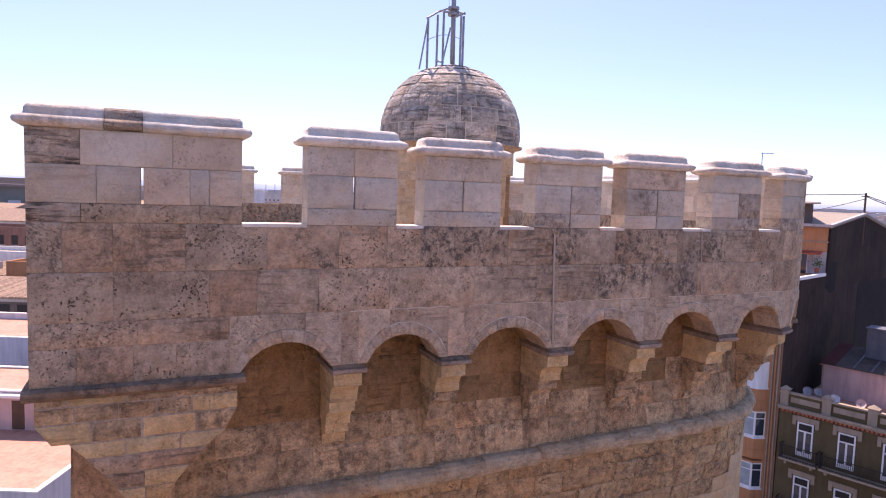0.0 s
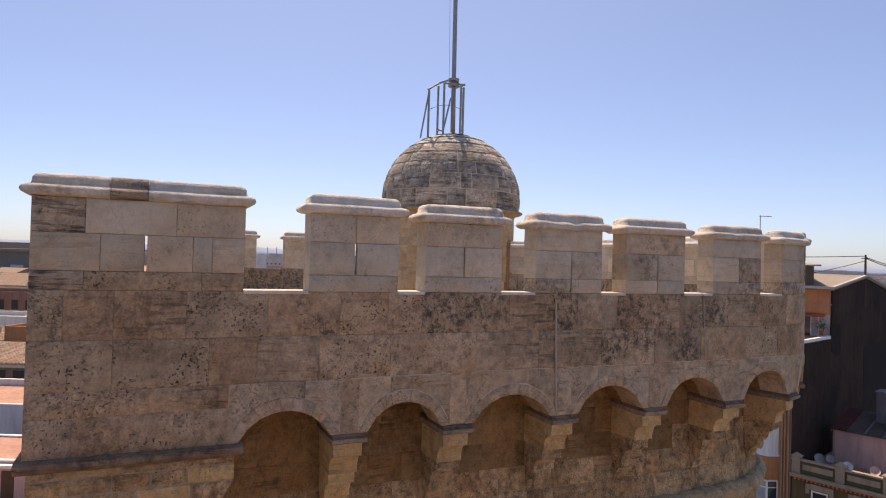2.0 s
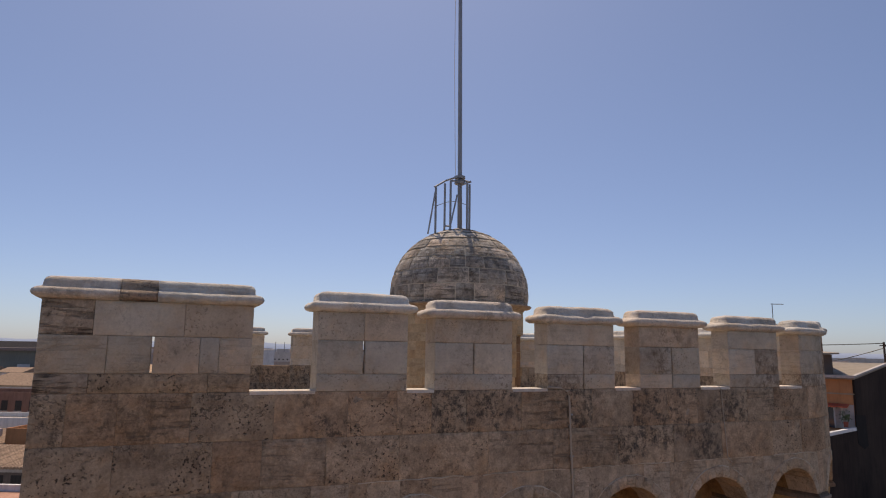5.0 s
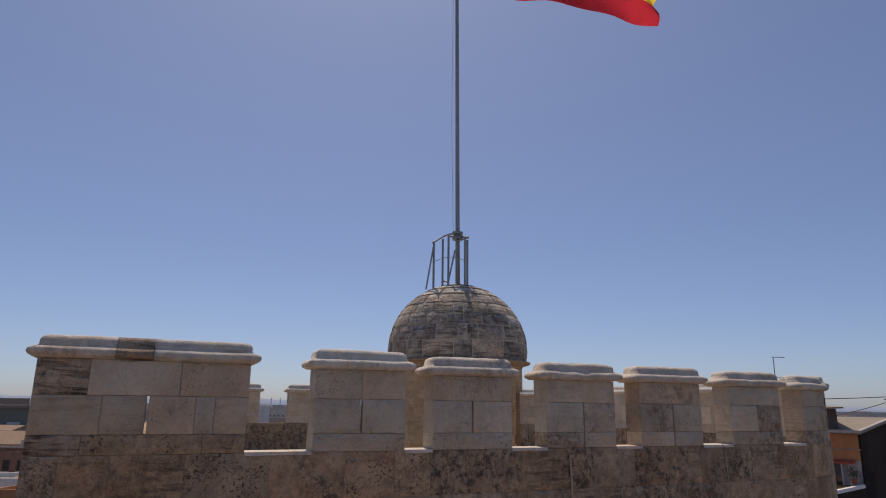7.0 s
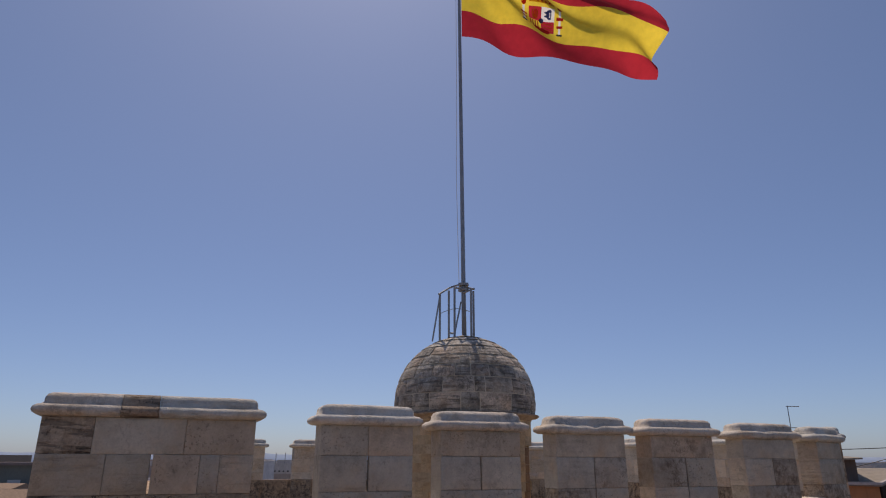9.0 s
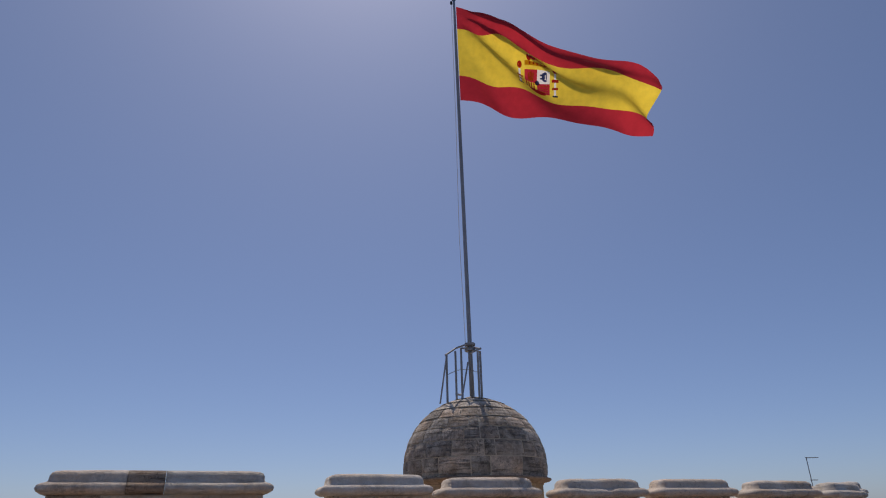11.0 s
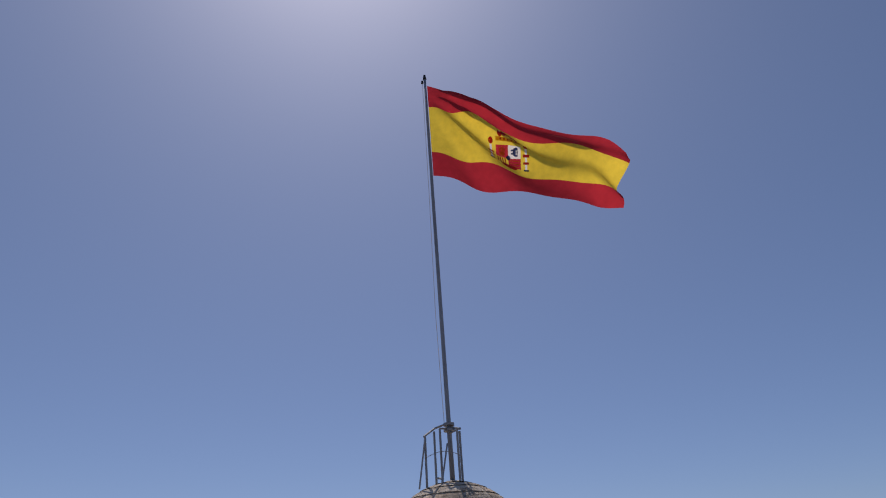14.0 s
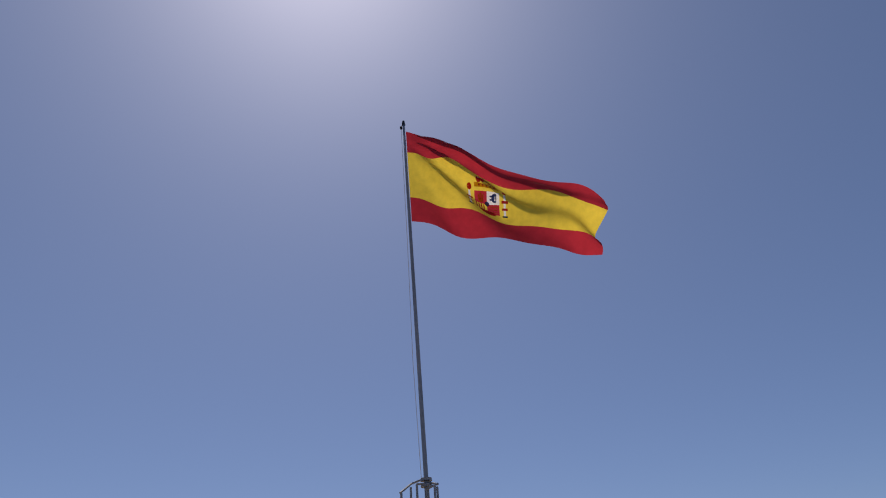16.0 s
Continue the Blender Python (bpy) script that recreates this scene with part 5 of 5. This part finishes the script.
row_part("fascia", REDTILE, shed, (0.88, 5.0, 12.24, 0.98, 9.2, 12.36))
REDSHEET = plain_mat("dull_red_sheet", (0.10, 0.03, 0.026), 0.85, 0.2, 1.2)
for x0, x1, mt in ((0.92, 1.9, REDSHEET), (3.0, 3.12, SHEET), (4.15, 4.27, SHEET)):
    Geo().add([(x, y, z + dz) for x in (x0, x1) for y, z in ((5.0, 12.43), (9.2, 13.37)) for dz in (0.0, 0.025)],
              [(0, 1, 3, 2), (4, 6, 7, 5), (0, 4, 5, 1), (2, 3, 7, 6), (1, 5, 7, 3), (0, 2, 6, 4)], RM).make("roof_strip", mt, shed)
row_part("corner_post", TRIM, shed, (1.02, 5.1, ZR - 0.12, 1.12, 5.2, 12.3))
tank = thing("metal_cabinet", "grey sheet metal cabinet on a roof shed", "cabinet")
row_part("casing", SHEET, tank, (3.2, 7.2, 12.95, 5.6, 8.6, 15.2))
row_part("lid", SHEET, tank, (3.1, 7.1, 15.2, 5.7, 8.7, 15.28))
# White slab stands in for the brighter right face of the grey box.
row_part("side_panel", WHITE, tank, (5.6, 7.3, 13.1, 5.66, 8.5, 15.0))


OLDDISH = plain_mat("dull_dish_enamel", (0.40, 0.38, 0.36), 0.6, 0.15, 2.0)


def dish(x, y, r, mat):
    d = thing("satellite_dish", "round pale satellite dish on a roof terrace", "satellite dish", "roof satellite dishes")
    c = RM @ Vector((x, y, ZR + 0.62))
    m = Matrix.Translation(c) @ Euler((radians(62), 0, radians(-35))).to_matrix().to_4x4()
    v, f = [(0, 0, -0.16 * r)], []
    for i, q in enumerate((0.35, 0.7, 1.0)):
        v += [(r * q * math.cos(t), r * q * math.sin(t), -0.16 * r + 0.3 * r * q * q) for t in (math.tau * j / 20 for j in range(20))]
    f += [(0, 1 + j, 1 + (j + 1) % 20) for j in range(20)]
    for i in (0, 1):
        f += [(1 + 20 * i + j, 21 + 20 * i + j, 21 + 20 * i + (j + 1) % 20, 1 + 20 * i + (j + 1) % 20) for j in range(20)]
    v += [(p[0], p[1], p[2] - 0.02) for p in v[41:61]]
    f += [(41 + j, 41 + (j + 1) % 20, 61 + (j + 1) % 20, 61 + j) for j in range(20)]
    Geo().add(v, f, m).make("reflector", mat, d, "", True)
    Geo().tube([c, c - Vector((0, 0, 0.74))], 0.03, sides=6).make("post", STEEL, d)
    Geo().tube([m @ Vector((0, -r, 0.1)), m @ Vector((0, 0, 0.75 * r))], 0.015, sides=5).make("feed_arm", STEEL, d)


dish(2.9, 2.0, 0.34, WHITE)
dish(0.95, 2.6, 0.32, OLDDISH)
dish(1.55, 3.0, 0.3, OLDDISH)
dish(4.4, 2.4, 0.32, PINK)

# aerial, pole and wires above the roofs
aerial = thing("tv_aerial", "thin metal television aerial above a roof", "aerial")
ab = Vector((25.4, 52.0, 0))
Geo().tube([ab + Vector((0, 0, 18.7)), ab + Vector((0, 0, 28.35))], 0.035, sides=6).make("mast", STEEL, aerial)
for z, l in ((28.3, 0.95), (26.7, 0.55)):
    Geo().tube([ab + Vector((-0.1, 0, z)), ab + Vector((l, 0.1, z))], 0.03, sides=6).make("boom", STEEL, aerial)
up = RM @ Vector((0.0, 16.1, 0))
mast = thing("utility_pole", "dark wooden utility pole on the roof ridge", "pole")
Geo().tube([up + Vector((0, 0, 21.0)), up + Vector((0, 0, 25.5))], 0.11, 0.08, 8).make("shaft", WOOD, mast)
Geo().box((-0.35, -0.05, -0.04), (0.35, 0.05, 0.04), Matrix.Translation(up + Vector((0, 0, 25.2)))).make("crossarm", WOOD, mast)


def wire(a, b, sag):
    a, b = Vector(a), Vector(b)
    pts = [a.lerp(b, i / 12) - Vector((0, 0, sag * 4 * (i / 12) * (1 - i / 12))) for i in range(13)]
    w = thing("overhead_wire", "black overhead wire strung between roofs", "wire", "overhead wires")
    Geo().tube(pts, 0.035, sides=5).make("strand", BLACKIRON, w)


wire(up + Vector((0, 0, 25.4)), (26.0, 62.0, 25.3), 0.15)
wire(up + Vector((0, 0, 25.0)), (27.5, 62.0, 23.0), 0.5)
wire(up + Vector((0, 0, 25.2)), (52.0, 58.0, 23.0), 0.8)
wire(up + Vector((0, 0, 25.3)), (54.0, 66.0, 24.0), 0.6)

# ---------------------------------------------------------------- roofs to the west of the tower
def flat_house(label, x0, y0, x1, y1, h, wall, top, rot=0.0, rail=0.9, coping=True):
    """A flat-roofed house with a parapet round its roof."""
    m = Matrix.Translation((x0, y0, 0)) @ Matrix.Rotation(rot, 4, "Z")
    w, d = x1 - x0, y1 - y0
    hs = thing("flat_roofed_house", label, "house", "roofs beside the tower")
    Geo().box((0, 0, 0), (w, d, h), m).make("wall", wall, hs)
    Geo().box((0.2, 0.2, h), (w - 0.2, d - 0.2, h + 0.05), m).make("roof_terrace", top, hs)
    g = Geo()
    for q in ((0, 0, w, 0.2), (0, d - 0.2, w, d), (0, 0.2, 0.2, d - 0.2), (w - 0.2, 0.2, w, d - 0.2)):
        g.box((q[0], q[1], h), (q[2], q[3], h + rail), m)
    g.make("parapet", wall, hs)
    g = Geo()
    for q in ((-0.05, -0.05, w + 0.05, 0.25), (-0.05, d - 0.25, w + 0.05, d + 0.05), (-0.05, 0.25, 0.25, d - 0.25), (w - 0.25, 0.25, w + 0.05, d - 0.25)):
        g.box((q[0], q[1], h + rail), (q[2], q[3], h + rail + 0.08), m)
    g.make("coping", WHITE, hs)
    return hs, m


flat_house("white house with a sunlit terracotta roof terrace", -44, 31.5, -20.3, 46, 7.9, LILAC, TERRACE, rail=0.35)
hs, m = flat_house("pale pink rooftop room with white eaves", -40, 40.5, -24.4, 46, 10.4, PINK, TERRACE, rail=0.1)
Geo().box((-0.5, -0.5, 10.2), (16.1, 6.0, 10.37), m).make("eaves", WHITE, hs)
for x in (12.4, 13.9):
    Geo().box((x, -0.04, 8.0), (x + 0.8, 0.05, 9.9), m).make("door", WOOD, hs)
hs, m = flat_house("white house with a terracotta terrace and parapet", -60, 52, -29.5, 62, 10.6, LILAC, TERRACE, rail=0.6)
BEIGE = plain_mat("beige_render", (0.46, 0.36, 0.27), 0.9, 0.12, 0.3)
BRICKRED = plain_mat("red_brown_render", (0.24, 0.13, 0.10), 0.9, 0.15, 0.4)


def town_house(label, x0, y0, x1, y1, h, wall, rows, step=2.2, tall=1.5, roof="flat"):
    """A plain house with its windows on the street and east sides, under a flat or tiled roof."""
    hs = thing("town_house", label, "house", "old town houses")
    Geo().box((x0, y0, 0), (x1, y1, h)).make("wall", wall, hs)
    for z in rows:
        x = x0 + 0.8
        while x < x1 - 1.2:
            w = Geo().box((x, y0 - 0.05, z), (x + 1.1, y0 + 0.1, z + tall)).make("window", CITYDARK, hs)
            Geo().box((x - 0.1, y0 - 0.12, z - 0.12), (x + 1.2, y0 - 0.002, z - 0.002)).make("sill", OLDWHITE, w)
            x += step
        y = y0 + 0.8
        while y < y1 - 1.2:
            Geo().box((x1 - 0.1, y, z), (x1 + 0.05, y + 1.0, z + tall)).make("window", CITYDARK, hs)
            y += step
    if roof == "flat":
        g = Geo()
        for q in ((x0, y0, x1, y0 + 0.25), (x0, y1 - 0.25, x1, y1), (x0, y0 + 0.25, x0 + 0.25, y1 - 0.25), (x1 - 0.25, y0 + 0.25, x1, y1 - 0.25)):
            g.box((q[0], q[1], h), (q[2], q[3], h + 0.7))
        g.make("parapet", wall, hs)
        Geo().box((x0 + 0.25, y0 + 0.25, h), (x1 - 0.25, y1 - 0.25, h + 0.04)).make("roof_terrace", ROOFPALE, hs)
        Geo().box((x1 - 3.4, y1 - 3.4, h + 0.04), (x1 - 0.9, y1 - 0.9, h + 2.1)).make("stair_head", OLDWHITE, hs)
        Geo().tube([(x0 + 2, y0 + 2, h + 0.04), (x0 + 2, y0 + 2, h + 2.6)], 0.04, sides=6).make("aerial", STEEL, hs)
    elif roof == "hip":
        xm, ym, e = (x0 + x1) / 2, (y0 + y1) / 2, 0.5
        a, r = (y1 - y0) / 2, (y1 - y0) * 0.27
        Geo().add([(x0 - e, y0 - e, h), (x1 + e, y0 - e, h), (x1 + e, y1 + e, h), (x0 - e, y1 + e, h), (x0 + a, ym, h + r), (x1 - a, ym, h + r)],
                  [(0, 1, 5, 4), (1, 2, 5), (2, 3, 4, 5), (3, 0, 4), (0, 3, 2, 1)]).make("roof", TILES, hs)
    else:
        g = Geo()
        x = x0 - 0.3
        while x < x1 + 0.4:
            g.tube([(x, y0 - 0.6, h + 0.08), (x, y1, h + 0.9)], 0.13, sides=6)
            g.tube([(x + 0.17, y0 - 0.55, h), (x + 0.17, y1, h + 0.82)], 0.09, sides=5)
            x += 0.34
        tagged(g.make("tiled_roof", TILES, hs), kind="stuff")
        Geo().box((x0, y0 - 0.12, h - 0.42), (x1 + 0.1, y0 - 0.003, h - 0.08)).make("cornice", OLDWHITE, hs)
        for xv in (x1 - 6.0, x1 - 3.1):
            Geo().box((xv, y0 + 3.0, h + 0.2), (xv + 0.6, y0 + 3.6, h + 1.5)).make("chimney", OLDWHITE, hs)
    return hs


hs = town_house("old house with dark shaded arcade below clay tiles", -64, 66, -39, 74.5, 12.0, SHADEWALL, (8.0, 10.0), 1.9, 1.3, "tiles")
Geo().box((-64, 65.0, 9.45), (-39, 65.97, 9.6)).make("canopy", BLACKIRON, hs)
town_house("small ochre house with little windows", -57.6, 84, -49, 92, 12.9, OCHRE, (10.6,), 1.8, 0.9)
town_house("beige house with a low tiled roof", -70, 84, -58.0, 92, 11.6, BEIGE, (9.2,), 2.0, 1.0, "tiles")
town_house("white flat roofed house with roof aerial", -82, 95, -60, 103, 13.0, WHITE, (10.2,), 2.6, 1.2)
town_house("red brown house with dark open windows", -92, 110, -68, 119, 15.6, BRICKRED, (10.8, 13.2), 2.4, 1.7)
town_house("white low roof building among old houses", -98, 126, -82, 134, 14.9, OLDWHITE, (12.4,), 2.4, 1.2)
town_house("beige house with a hipped tile roof", -112, 150, -94, 160, 15.0, BEIGE, (12.2,), 2.0, 1.6, "hip")
d = thing("satellite_dish", "round pale satellite dish on a white house", "satellite dish", "roof satellite dishes")
c = Vector((-31.6, 51.7, 10.1))
Geo().tube([c, c + Vector((-0.12, -0.2, 0.02))], 0.12, 0.62, 18).make("reflector", PINK, d)
Geo().tube([c, c + Vector((0, 0.35, -0.1))], 0.04, sides=6).make("bracket", STEEL, d)
hall = thing("long_hall", "long dark green hall among distant roofs", "hall")
# Wall and roof tones lifted to stand in for haze.
Geo().box((-230, 270, 0), (-150, 290, 22.0)).make("wall", plain_mat("haze_paled_green_sheet", (0.17, 0.185, 0.165), 0.8, 0.1, 0.1), hall)
Geo().box((-232, 268, 22.0), (-148, 292, 23.2)).make("roof", plain_mat("haze_paled_brown_sheet", (0.23, 0.18, 0.165), 0.8, 0.1, 0.1), hall)
block = thing("apartment_block", "white distant apartment block with roof masts", "building")
Geo().box((-124, 430, 0), (-104, 446, 22.6)).make("wall", OLDWHITE, block)
Geo().box((-119, 431, 22.6), (-110, 440, 24.6)).make("penthouse", OLDWHITE, block)
for x in (-120, -114, -108):
    Geo().tube([(x, 431, 22.6), (x, 431, 29.0)], 0.22, sides=6).make("mast", STEEL, block)
for zr in (14.6, 17.5):
    for i in range(7):
        Geo().box((-123 + i * 2.8, 429.9, zr - 0.6), (-122.1 + i * 2.8, 430.1, zr + 0.7)).make("window", CITYDARK, block)
